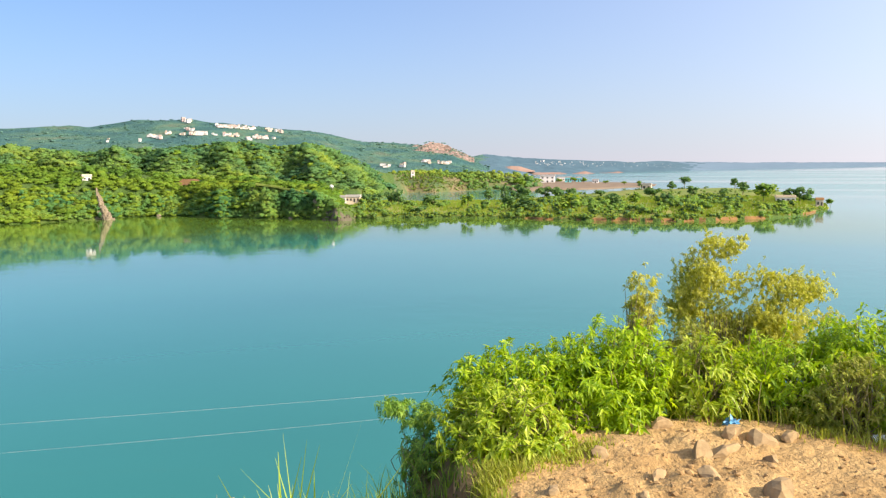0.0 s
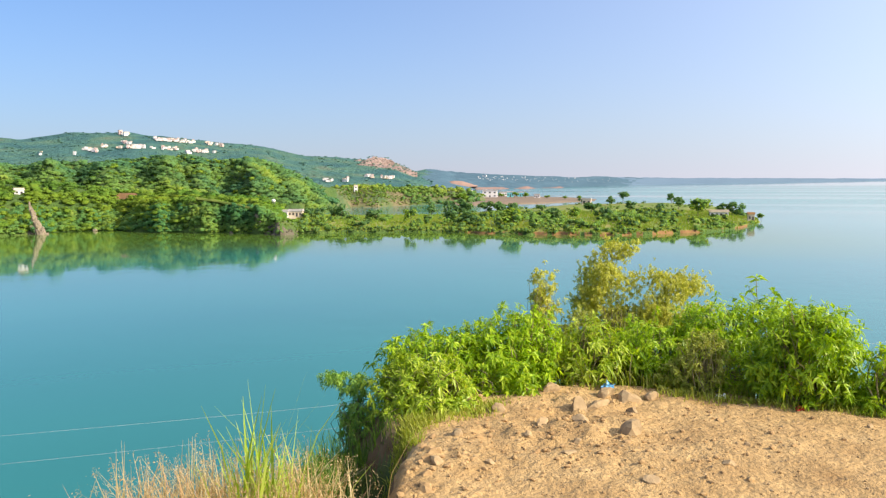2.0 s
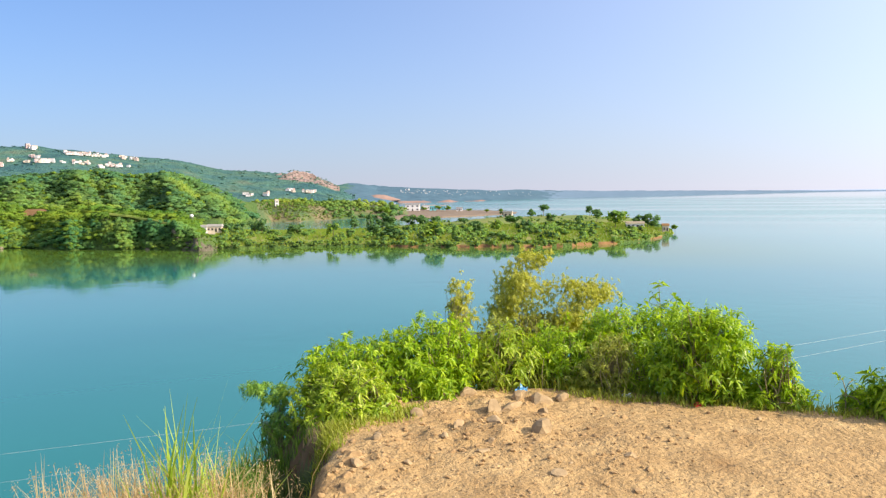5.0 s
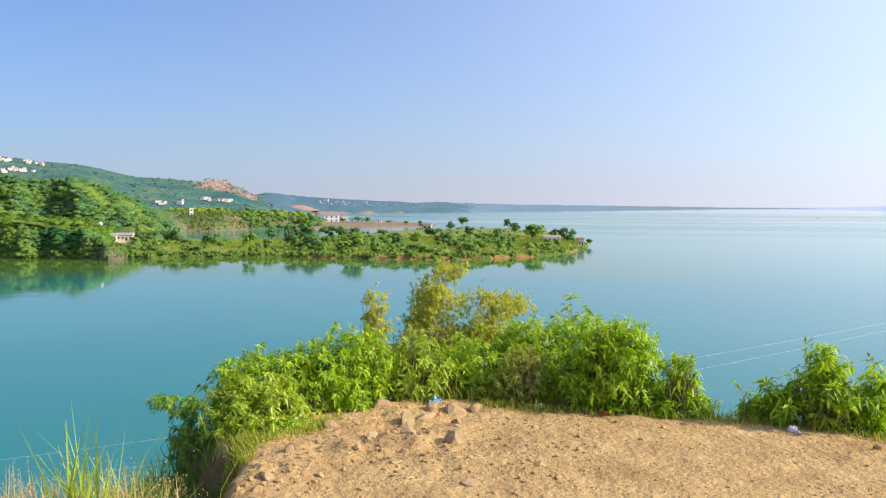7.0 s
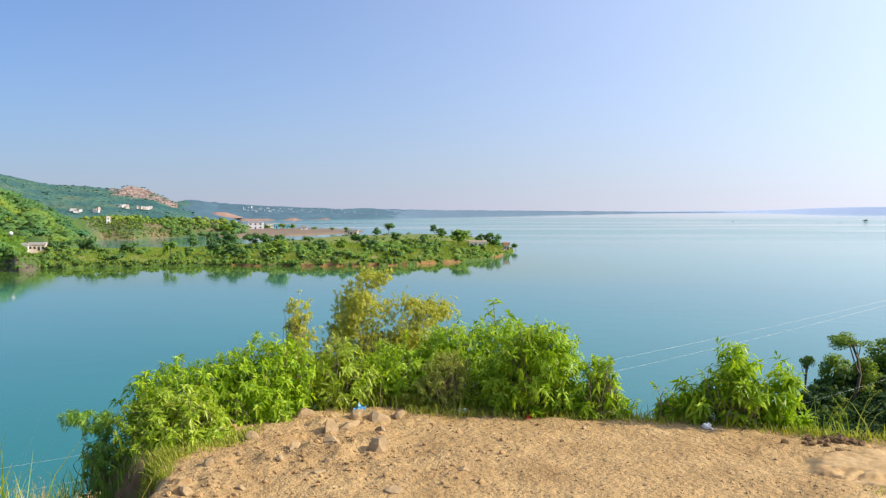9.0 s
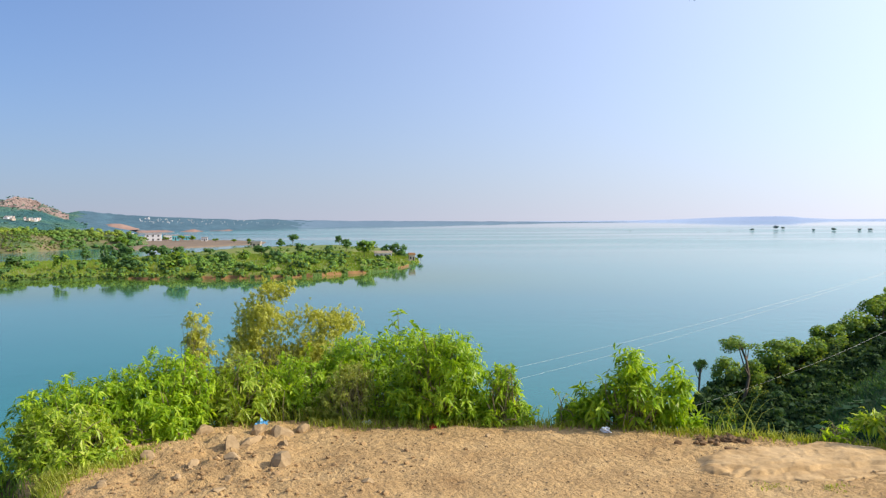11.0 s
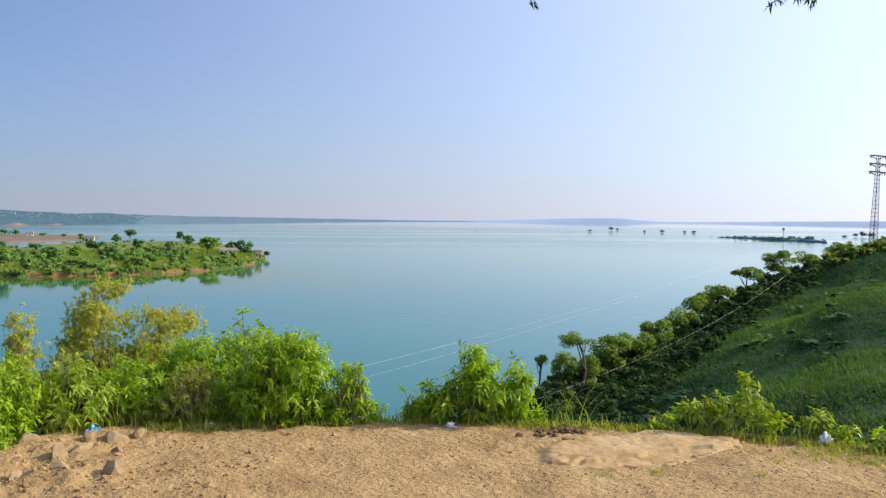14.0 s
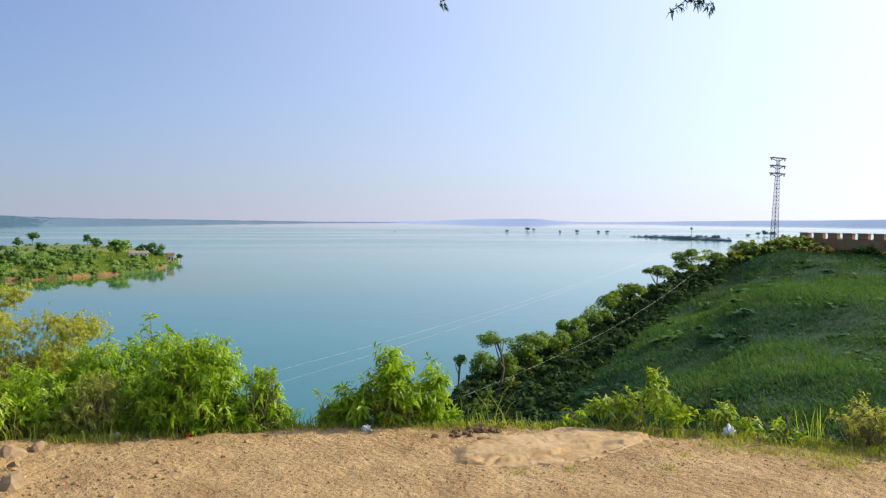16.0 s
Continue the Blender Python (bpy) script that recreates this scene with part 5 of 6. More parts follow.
# ---- drowned trees and a low islet far out ----
for q, (az, r, h, w) in enumerate([(37.8, 1060, 2.6, 3.2), (42.9, 950, 1.6, 3), (45.6, 1045, 7, 10), (47.05, 1150, 13, 13), (47.5, 1160, 9, 9), (49.3, 1020, 6, 8), (50.45, 1028, 8, 11), (51.9, 1035, 7, 8), (52.5, 1035, 7, 11), (44.2, 960, 1.6, 5), (53.6, 800, 2, 3), (62.2, 900, 9, 9), (62.6, 905, 13, 12), (63.1, 900, 11, 12), (61.6, 890, 5, 10)]):
    x, y = xy(az, r)
    tree((x, y, LAKE - 0.3), h * 0.5, w * 0.7, HAZY_TREE, "dark flooded tree standing far out in the lake", 200 + q, "flooded trees", trunk_share=0.06, n=160)
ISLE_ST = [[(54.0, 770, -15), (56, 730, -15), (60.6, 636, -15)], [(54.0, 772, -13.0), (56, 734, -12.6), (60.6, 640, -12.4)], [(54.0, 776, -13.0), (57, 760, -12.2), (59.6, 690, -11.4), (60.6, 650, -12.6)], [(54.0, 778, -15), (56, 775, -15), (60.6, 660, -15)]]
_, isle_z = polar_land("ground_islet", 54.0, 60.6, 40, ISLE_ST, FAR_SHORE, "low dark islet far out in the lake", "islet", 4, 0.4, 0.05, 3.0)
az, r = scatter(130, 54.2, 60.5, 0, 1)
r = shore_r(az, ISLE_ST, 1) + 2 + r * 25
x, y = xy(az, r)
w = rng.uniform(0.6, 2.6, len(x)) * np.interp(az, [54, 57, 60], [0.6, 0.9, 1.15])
thicket("islet_trees", x, y, isle_z(az, r) + w * 0.4, w, w * 0.8, HAZY_TREE, "dark trees covering the low islet", "trees", SMALL_CROWNS)
mast = thing("beacon_mast", "thin mast among the islet trees", "mast")
mv, mf = tubes([[(0, 0, -1), (0, 0, 7.5)], [(0, 0, 6.4), (0, 0, 8.4)]], [[0.25, 0.2], [1.0, 1.0]], 8)
child("mast", mesh_of("mast", mv, mf, CREAM_WALL), mast)
set_down(mast, 58.05, 700, -12)

# ---- the hillside on the east ----
ridge_r = lambda az: shore_r(az, EAST_ST, 2)
flank_ok = lambda az, r: (r > ridge_r(az) - np.interp(az, [42, 50, 56, 62], [25, 21, 14, 6])) & (r < ridge_r(az) + 9)
wood("flank_bushes", 160, 43, 52, 50, 82, east_z, (0.4, 1.0), lambda az, r: (r > ridge_r(az) - 7) & (r < ridge_r(az) + 4), "sunlit yellow-green bushes on the hillside flank", CREST_LEAF, FINE_CROWNS)
wood("ridge_bushes", 300, 42.6, 59, -3.0, 3.5, east_z, (0.8, 1.4), lambda az, r: r > 0, "dense dark bushes along the hillside ridge", SHADED_LEAF, LOOSE_CROWNS, ridge_r, flat=(0.8, 1.15))
wood("hillside_bushes", 2000, 41.5, 63, 38, 104, east_z, (0.4, 1.1), flank_ok, "dense dark bushes on the hillside flank", SHADED_LEAF, LOOSE_CROWNS)
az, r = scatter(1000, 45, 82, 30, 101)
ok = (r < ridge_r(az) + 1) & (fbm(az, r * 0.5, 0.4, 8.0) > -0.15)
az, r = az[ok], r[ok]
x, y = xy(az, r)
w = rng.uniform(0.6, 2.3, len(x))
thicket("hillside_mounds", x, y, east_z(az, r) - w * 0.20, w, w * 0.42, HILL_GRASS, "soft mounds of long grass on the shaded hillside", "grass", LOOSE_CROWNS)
wood("crest_bushes", 420, 60.0, 80, 86, 104, east_z, (0.6, 1.6), lambda az, r: np.abs(r - ridge_r(az) + 2) < 5, "yellowish green bushes along the hill crest", CREST_LEAF, SMALL_CROWNS)
wood("rusty_bushes", 26, 65.2, 66.6, 92, 100, east_z, (0.5, 1.1), lambda az, r: r > 0, "rusty brown dry bushes below the parapet", RUST_LEAF, SMALL_CROWNS)
n = 150000
az, r = scatter(n, 44, 80, 22, 102)
ok = r < ridge_r(az) + 1
az, r = az[ok], r[ok]
x, y = xy(az, r)
o = np.stack([x, y, east_z(az, r) - 0.05], -1)
tall = (0.14 + 0.26 * rng.uniform(0, 1, len(o))) * (1 + 0.5 * fbm(x, y, 0.35, 4.0))
side = unit(rng.normal(size=o.shape) * [1, 1, 0]) * (0.025 + 0.045 * rng.uniform(0, 1, (len(o), 1)))
tip = o + rng.normal(size=o.shape) * [0.20, 0.20, 0] + np.array([0, 0, 1.0]) * tall[:, None]
gv = np.stack([o - side, o + side, tip], 1).reshape(-1, 3)
gf = np.arange(len(gv)).reshape(-1, 3)
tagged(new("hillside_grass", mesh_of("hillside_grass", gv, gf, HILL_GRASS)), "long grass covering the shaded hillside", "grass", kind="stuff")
# azimuth, distance, elevation of the top as seen from the lookout, width, depth of crown
EAST_TREES = [(42.46, 62, -9.2, 1.2, 1.5), (44.95, 63, -7.6, 3.0, 1.4), (44.2, 66, -9.1, 2.6, 2.6), (46.0, 66, -9.1, 2.4, 2.4), (47.4, 69, -8.4, 4.0, 3.0), (48.9, 72, -7.4, 3.8, 2.8), (50.4, 76, -6.5, 3.9, 2.4), (51.9, 80, -5.8, 4.0, 3.2),
              (53.3, 83, -4.75, 4.8, 3.6), (54.4, 85, -5.0, 4.2, 3.2), (56.0, 90, -2.8, 3.6, 1.8), (58.1, 93, -1.9, 4.6, 2.4), (59.4, 96, -1.9, 3.8, 1.8), (61.2, 99, -1.2, 3.0, 1.8)]
for q, (az, r, el, w, crown) in enumerate(EAST_TREES):
    x, y = xy(az, r)
    z = float(east_z(az, r)) - 0.2
    h = max(crown + 0.3, 1.6 + r * math.tan(radians(el)) - z)
    tree((x, y, z), h, w, HILL_TREE, "spreading tree with a dark trunk on the hillside ridge", 240 + q, "ridge trees", trunk_share=1 - crown / h, n=2300, lobes=7, core=0.2, clump=(0.022, 0.055), loose=0.06, small=0.66)

# crenellated parapet on the crest
parapet = thing("parapet_wall", "crenellated brick parapet wall along the hill crest", "wall")
p0, p1 = np.array([*xy(63.7, 101), 0.0]), np.array([*xy(80, 84), 0.0])
along = p1 - p0
length = float(np.hypot(*along[:2]))
ang = math.degrees(math.atan2(along[1], along[0]))
parapet.matrix_world = pose(p0[0], p0[1], -1.10, 0, 0, ang)
child("wall", box_mesh("wall", length, 0.5, 1.15, BRICK, 0.03), parapet, at=pose(length / 2, 0, -0.3))
merlon = box_mesh("merlon", 1.15, 0.55, 0.55, BRICK, 0.04)
cope = box_mesh("coping", 1.25, 0.65, 0.10, CREAM_WALL, 0.02)
q, s = 0, 3.2
while s < length - 1:
    mo = child("merlon", merlon, parapet, at=pose(s, 0, 0.852))
    child("coping", cope, mo, at=pose(0, 0, 0.552))
    s += 1.78

# lattice pylon
def pylon(at, height, base, top):
    t = thing("pylon", "tall dark steel lattice pylon with three crossarms", "pylon", at=at)
    t.matrix_world = pose(*at, 0, 2.4, -20)
    corner = [(-1, -1), (1, -1), (1, 1), (-1, 1)]
    wid = lambda z: base + (top - base) * z / height
    for cx, cy in corner:
        v, f = tubes([[(cx * wid(0) / 2, cy * wid(0) / 2, 0), (cx * wid(height) / 2, cy * wid(height) / 2, height)]], [[0.06, 0.05]], 4)
        child("leg", mesh_of("leg", v, f, STEEL), t)
    zs = np.linspace(0, height * 0.97, 22)
    for i in range(4):
        (ax, ay), (bx, by) = corner[i], corner[(i + 1) % 4]
        p = []
        for j in range(len(zs) - 1):
            w0, w1 = wid(zs[j]) / 2, wid(zs[j + 1]) / 2
            p.append([(ax * w0, ay * w0, zs[j]), (bx * w1, by * w1, zs[j + 1])])
            p.append([(ax * w1, ay * w1, zs[j + 1]), (bx * w1, by * w1, zs[j + 1])])
        v, f = tubes(p, np.full((len(p), 2), 0.03), 4)
        child("bracing", mesh_of("bracing", v, f, STEEL), t)
    for k, z in enumerate((height, height - 1.5, height - 3.0)):
        hw = 1.75
        v, f = tubes([[(-hw, 0.25, z), (hw, 0.25, z)], [(-hw, -0.25, z), (hw, -0.25, z)], [(-hw, 0.25, z), (-0.3, 0, z - 0.6)], [(hw, 0.25, z), (0.3, 0, z - 0.6)]], np.full((4, 2), 0.11), 4)
        arm = child("crossarm", mesh_of("crossarm", v, f, STEEL), t)
        for sx in (-1, 1):
            v, f = tubes([[(sx * hw * 0.95, 0, z), (sx * hw * 0.95, 0, z - 0.15), (sx * hw * 0.95, 0, z - 0.55)]], [[0.05, 0.12, 0.12]], 8)
            child("insulator", mesh_of("insulator", v, f, CREAM_WALL), arm)
    return t


px, py = xy(63.20, 172)
pylon((px, py, -2.8), 1.6 + 172 * math.tan(radians(4.1)) + 2.8, 1.05, 0.42)

# overhead wires that cross above the water and the ravine
def wire(name, a, b, sag, radius, label):
    a, b = np.array(a, float), np.array(b, float)
    s = np.linspace(0, 1, 40)[:, None]
    p = a + (b - a) * s - np.array([0, 0, 1.0]) * 4 * sag * s * (1 - s)
    v, f = tubes([p], [np.linspace(0.4, 1.2, 40) * radius], 5)
    ob = thing(name, label, "wire", "overhead wires")
    child("strand", mesh_of("strand", v, f, CABLE, True), ob)


def seen_at(az, el, r):
    x, y = xy(az, r)
    return (x, y, 1.6 + r * math.tan(radians(el)))


wire("overhead_wire", seen_at(-38.00, -14.31, 51.0), seen_at(60.50, -0.45, 134.8), 2.60, 0.009, "thin pale overhead wire above the lake")
wire("overhead_wire", seen_at(-38.00, -15.96, 51.0), seen_at(60.50, -0.20, 134.8), 2.80, 0.009, "thin pale overhead wire above the lake")
wire("overhead_wire", seen_at(40, -13.2, 40), seen_at(58.6, -3.2, 92), 1.1, 0.006, "thin pale overhead wire above the hillside")

# ---- shrubs along the lookout's rim ----
def shell_points(g, blob, n, inner=0.45):
    """Points in the outer part of an ellipsoid, more of them above."""
    cx, cy, cz, rw, rh = blob
    d = unit(g.normal(size=(n, 3)) + [0, 0, 0.15])
    k = g.uniform(inner ** 2, 1, (n, 1)) ** 0.5 * g.uniform(0.9, 1.12, (n, 1))
    return np.array([cx, cy, cz]) + d * k * [rw, rw, rh], d


def rosettes(g, tips, dirs, per, size, slim, spread, droop):
    n = len(tips)
    axis = np.repeat(unit(dirs), per, 0)
    o = np.repeat(tips, per, 0)
    rnd = unit(g.normal(size=(n * per, 3)))
    side = unit(np.cross(axis, rnd))
    a = g.uniform(spread[0], spread[1], (n * per, 1))
    d = axis * np.cos(a) + side * np.sin(a)
    o = o - axis * g.uniform(0, 1, (n * per, 1)) * size[1] * 0.9
    L = g.uniform(size[0], size[1], n * per)
    return (leaflets if size[1] < 0.056 else leaves)(o, d, axis + [0, 0, 0.6], L, L * g.uniform(slim * 0.8, slim * 1.2, n * per), g.uniform(droop[0], droop[1], n * per))


def shrub(name, label, blobs, shoots, leaf, seed, per=13, size=(0.036, 0.078), slim=0.30, spread=(0.7, 1.7), droop=(0.1, 0.7), stem=0.005, root=None, category="shrub", group="rim shrubs", inner=0.45, stems=120):
    """A shrub: bent stems from one root, each ending in a whorl of leaves."""
    g = np.random.default_rng(seed)
    b = np.array(blobs)
    if root is None:
        root = (b[0, 0], b[0, 1], float(ground_z(b[0, 0], b[0, 1])))
    root = np.array(root, float)
    t = thing(name, label, category, group, at=tuple(root))
    vol = b[:, 3] ** 2 * b[:, 4]
    tips, dirs = [], []
    for bl, share in zip(blobs, vol ** 0.67 / (vol ** 0.67).sum()):
        p, d = shell_points(g, (bl[0], bl[1], bl[2], bl[3] * 1.12, bl[4] * 1.05), max(4, int(shoots * 2.0 * share)), inner)
        tips.append(p)
        dirs.append(unit(d * 0.8 + g.normal(size=d.shape) * 0.35 + [0, 0, 0.35]))
    tips, dirs = np.concatenate(tips), np.concatenate(dirs)
    stray = g.uniform(size=len(tips)) < 0.10
    tips[stray] += dirs[stray] * g.uniform(0.03, 0.11, (stray.sum(), 1))
    floor = ground_z(tips[:, 0], tips[:, 1])
    tips[:, 2] = np.maximum(tips[:, 2], floor + 0.03)
    n_s = min(len(tips), stems)
    s = np.linspace(0, 1, 6)[None, :, None]
    start = root + g.normal(size=(n_s, 1, 3)) * [0.05, 0.05, 0.0] - [0, 0, 0.05]
    end = tips[:n_s][:, None]
    p = start + (end - start) * s + np.sin(s * np.pi) * (g.normal(size=(n_s, 1, 3)) * 0.05 + [0, 0, 0.03])
    sv, sf = tubes(p - root, np.linspace(1.5, 0.4, 6)[None] * stem * g.uniform(0.7, 1.3, (n_s, 1)), 4)
    child("branchwork", mesh_of("branchwork", sv, sf, STEM, True), t)
    lv, lf = rosettes(g, tips - root, dirs, per, size, slim, spread, droop)
    child("foliage", mesh_of("foliage", lv, lf, leaf), t, kind="stuff")
    return t


def clumps(blobs, each, share, seed):
    """Breaks broad crowns up into smaller leaf clumps with gaps between."""
    g = np.random.default_rng(seed)
    out = []
    for x, y, z, rw, rh in blobs:
        for _ in range(each):
            d = unit(g.normal(size=3)) * g.uniform(0.35, 0.95)
            k = share * g.uniform(0.7, 1.3)
            out.append((x + d[0] * rw, y + d[1] * rw, z + d[2] * rh, rw * k, rh * k))
    return out


GREEN_LABEL = "bushy green shrub with long drooping leaves on the rim"
shrub("shrub", "light green shrub with narrow drooping leaves on the rim", [(0.05, 5.98, 0.10, 0.37, 0.27), (-0.06, 6.05, 0.12, 0.24, 0.22)], 230, LEAF_LIGHT, 1)
shrub("shrub", GREEN_LABEL, [(0.20, 6.62, 0.20, 0.40, 0.27), (0.52, 6.55, 0.22, 0.34, 0.28), (-0.10, 6.55, 0.18, 0.22, 0.24)], 300, LEAF, 2)
shrub("shrub", GREEN_LABEL, [(0.80, 6.65, 0.24, 0.34, 0.36), (0.78, 6.35, 0.12, 0.26, 0.24)], 270, LEAF, 3)
shrub("shrub", GREEN_LABEL, [(1.36, 6.60, 0.20, 0.30, 0.31), (1.30, 6.75, 0.10, 0.26, 0.24)], 220, LEAF_LIGHT, 4)
shrub("shrub", GREEN_LABEL, [(1.85, 6.72, 0.20, 0.33, 0.30), (1.65, 6.85, 0.12, 0.26, 0.24)], 230, LEAF, 5)
shrub("shrub", "half-withered brownish shrub with tiny leaves on the rim", [(2.16, 6.30, 0.22, 0.20, 0.24), (2.02, 6.35, 0.08, 0.2, 0.14)], 170, LEAF_DRY, 6, per=14, size=(0.018, 0.045), slim=0.35, stem=0.003)
shrub("shrub", GREEN_LABEL, [(2.45, 6.80, 0.32, 0.36, 0.30), (2.85, 6.75, 0.36, 0.30, 0.27), (2.20, 6.85, 0.22, 0.28, 0.28)], 340, LEAF, 7)
shrub("shrub", "dense bright green shrub with long drooping leaves on the rim", [(2.82, 6.02, 0.28, 0.35, 0.41), (2.90, 5.95, 0.40, 0.28, 0.27), (2.62, 6.12, 0.18, 0.26, 0.26)], 420, LEAF, 8)
shrub("shrub", "low green shrub filling the foot of the taller ones", [(0.44, 6.32, 0.05, 0.17, 0.13), (0.60, 6.36, 0.04, 0.15, 0.12)], 70, LEAF, 25)
shrub("shrub", "low green shrub filling the foot of the taller ones", [(2.42, 6.42, 0.06, 0.24, 0.14), (2.10, 6.50, 0.05, 0.2, 0.13)], 90, LEAF, 23)
shrub("shrub", "low green shrub filling the foot of the taller ones", [(3.02, 6.10, 0.04, 0.22, 0.14), (3.12, 5.95, 0.02, 0.18, 0.12)], 80, LEAF, 24)
shrub("shrub", "loose green shrub leaning out over the rim", [(3.24, 5.66, 0.24, 0.15, 0.22), (3.30, 5.62, 0.06, 0.17, 0.14), (3.10, 5.72, 0.05, 0.18, 0.16)], 110, LEAF, 9)


def sapling():
    """One thin leaning stem that ends in a few side sprays."""
    g = np.random.default_rng(10)
    root = np.array([2.84, 7.05, float(ground_z(2.84, 7.05))])
    t = thing("sapling", "thin sapling with a few drooping leaves above the shrubs", "sapling", at=tuple(root))
    tip = np.array([2.95, 7.22, 0.74]) - root
    s = np.linspace(0, 1, 8)[:, None]
    stem = s * tip + np.sin(s * np.pi) * [0.05, 0.0, 0.0]
    paths, tips = [stem], [stem[7], stem[6] + [0.02, 0, 0.02]]
    for k, (dx, dz) in enumerate(((-0.15, 0.05), (0.13, 0.08), (-0.08, 0.13), (0.16, 0.0), (-0.10, -0.06))):
        st = stem[6] if k < 3 else stem[5]
        e = st + np.array([dx * 0.95, -dx * 0.35, dz + 0.02])
        paths.append(st + s * (e - st))
        tips.append(e)
    v, f = tubes(paths, [np.linspace(0.006, 0.003, 8)] + [np.linspace(0.003, 0.0015, 8)] * 5, 5)
    child("branchwork", mesh_of("branchwork", v, f, STEM, True), t)
    tips = np.array(tips)
    lv, lf = rosettes(g, tips, unit(g.normal(size=tips.shape) * 0.4 + [0, 0, 0.6]), 10, (0.07, 0.115), 0.36, (0.8, 1.7), (0.2, 0.6))
    child("foliage", mesh_of("foliage", lv, lf, LEAF), t, kind="stuff")


sapling()
shrub("shrub", "open green shrub with whorled leaves on the rim", [(4.05, 5.10, 0.20, 0.26, 0.24), (4.06, 5.09, 0.45, 0.15, 0.15), (4.32, 4.88, 0.30, 0.13, 0.18), (3.80, 5.25, 0.16, 0.16, 0.18), (4.28, 4.96, 0.06, 0.17, 0.12), (4.42, 4.84, 0.02, 0.12, 0.08)], 165, LEAF, 11, size=(0.05, 0.10), inner=0.3)
shrub("shrub", "low green shrub on the rim", [(3.70, 5.41, 0.06, 0.12, 0.12), (3.82, 5.34, 0.04, 0.14, 0.11)], 70, LEAF, 12)
shrub("shrub", "sparse yellow-green shrub with bare bent stems on the rim", [(5.35, 3.78, 0.16, 0.14, 0.12), (5.22, 3.95, 0.16, 0.11, 0.08), (5.48, 3.59, 0.24, 0.12, 0.15), (5.46, 3.60, 0.42, 0.06, 0.06), (5.58, 3.42, 0.14, 0.13, 0.12)], 46, LEAF_LIGHT, 13, size=(0.05, 0.10), per=10, stem=0.005, inner=0.4, stems=26)
shrub("shrub", "small yellow-green shrub on the rim", [(5.80, 3.22, 0.12, 0.12, 0.11), (5.86, 3.04, 0.06, 0.09, 0.08)], 22, LEAF_LIGHT, 14, size=(0.045, 0.09), per=9, stems=14)
shrub("shrub", "small weed with broad leaves on the rim", [(5.02, 4.02, 0.05, 0.12, 0.06)], 16, LEAF, 15, per=7)
shrub("shrub", "small weed with broad leaves on the rim", [(5.86, 2.74, 0.06, 0.13, 0.08)], 18, LEAF, 16, per=7)
shrub("shrub", "wiry yellowish shrub with small leaves on the rim", [(6.22, 2.36, 0.18, 0.20, 0.15), (6.28, 2.10, 0.18, 0.2, 0.18)], 110, LEAF_YELLOW, 17, per=8, size=(0.02, 0.05), slim=0.35, stem=0.003)
shrub("shrub", "feathery dark green shrub hanging over the bank", [(-0.44, 6.20, -0.14, 0.14, 0.20), (-0.46, 6.24, 0.10, 0.14, 0.07), (-0.62, 6.25, 0.16, 0.12, 0.035)], 150, LEAF_FEATHER, 18, per=18, size=(0.02, 0.045), slim=0.28, spread=(0.9, 1.5), stem=0.003)
shrub("shrub", "slender yellowish feathery shrub behind the rim", clumps([(1.08, 7.42, 0.40, 0.17, 0.24), (1.10, 7.42, 0.66, 0.11, 0.12), (1.06, 7.42, 0.16, 0.18, 0.2)], 7, 0.55, 6), 230, LEAF_YELLOW, 19, per=20, size=(0.02, 0.04), slim=0.3, spread=(0.8, 1.5), stem=0.004, root=(1.08, 7.45, float(ground_z(1.08, 7.45))))
shrub("shrub", "withered brownish feathery shrub behind the rim", [(1.42, 7.30, 0.26, 0.18, 0.24), (1.22, 7.30, 0.10, 0.16, 0.2)], 170, LEAF_DRY, 20, per=18, size=(0.02, 0.04), slim=0.3, stem=0.003)
shrub("small_tree", "small yellow-green feathery tree behind the shrubs", clumps([(2.36, 9.22, 0.12, 0.56, 0.42), (2.20, 9.25, 0.52, 0.36, 0.30), (2.26, 9.25, 0.80, 0.22, 0.15), (2.80, 8.98, 0.46, 0.36, 0.17), (2.76, 9.0, 0.12, 0.46, 0.30), (2.0, 9.3, 0.3, 0.28, 0.28)], 12, 0.46, 5), 2500, LEAF_YELLOW, 21, per=16, size=(0.015, 0.034), slim=0.38, spread=(0.5, 2.4), stem=0.011, root=(2.42, 9.25, float(ground_z(2.42, 9.25))), category="tree", inner=0.45)


# bare dead twig beside the sparse shrub
def dead_twig(x, y, h, seed):
    g = np.random.default_rng(seed)
    z = float(ground_z(x, y))
    t = thing("dead_twig", "bare dead twig sticking up among the weeds", "twig", at=(x, y, z))
    s = np.linspace(0, 1, 5)[:, None]
    p = [s * [0.01, 0.02, h], s * [0.08, -0.05, h * 0.45] + [0.004, 0.01, h * 0.45], s * [-0.07, 0.04, h * 0.4] + [0.006, 0.012, h * 0.55], s * [0.05, 0.04, h * 0.25] + [0.008, 0.016, h * 0.7]]
    v, f = tubes(p, np.linspace(1, 0.4, 5)[None] * np.array([[0.004], [0.003], [0.003], [0.002]]), 5)
    child("twig", mesh_of("twig", v, f, BARK, True), t)


dead_twig(5.72, 3.30, 0.42, 1)
dead_twig(5.60, 3.44, 0.28, 2)
dead_twig(5.84, 3.02, 0.26, 3)


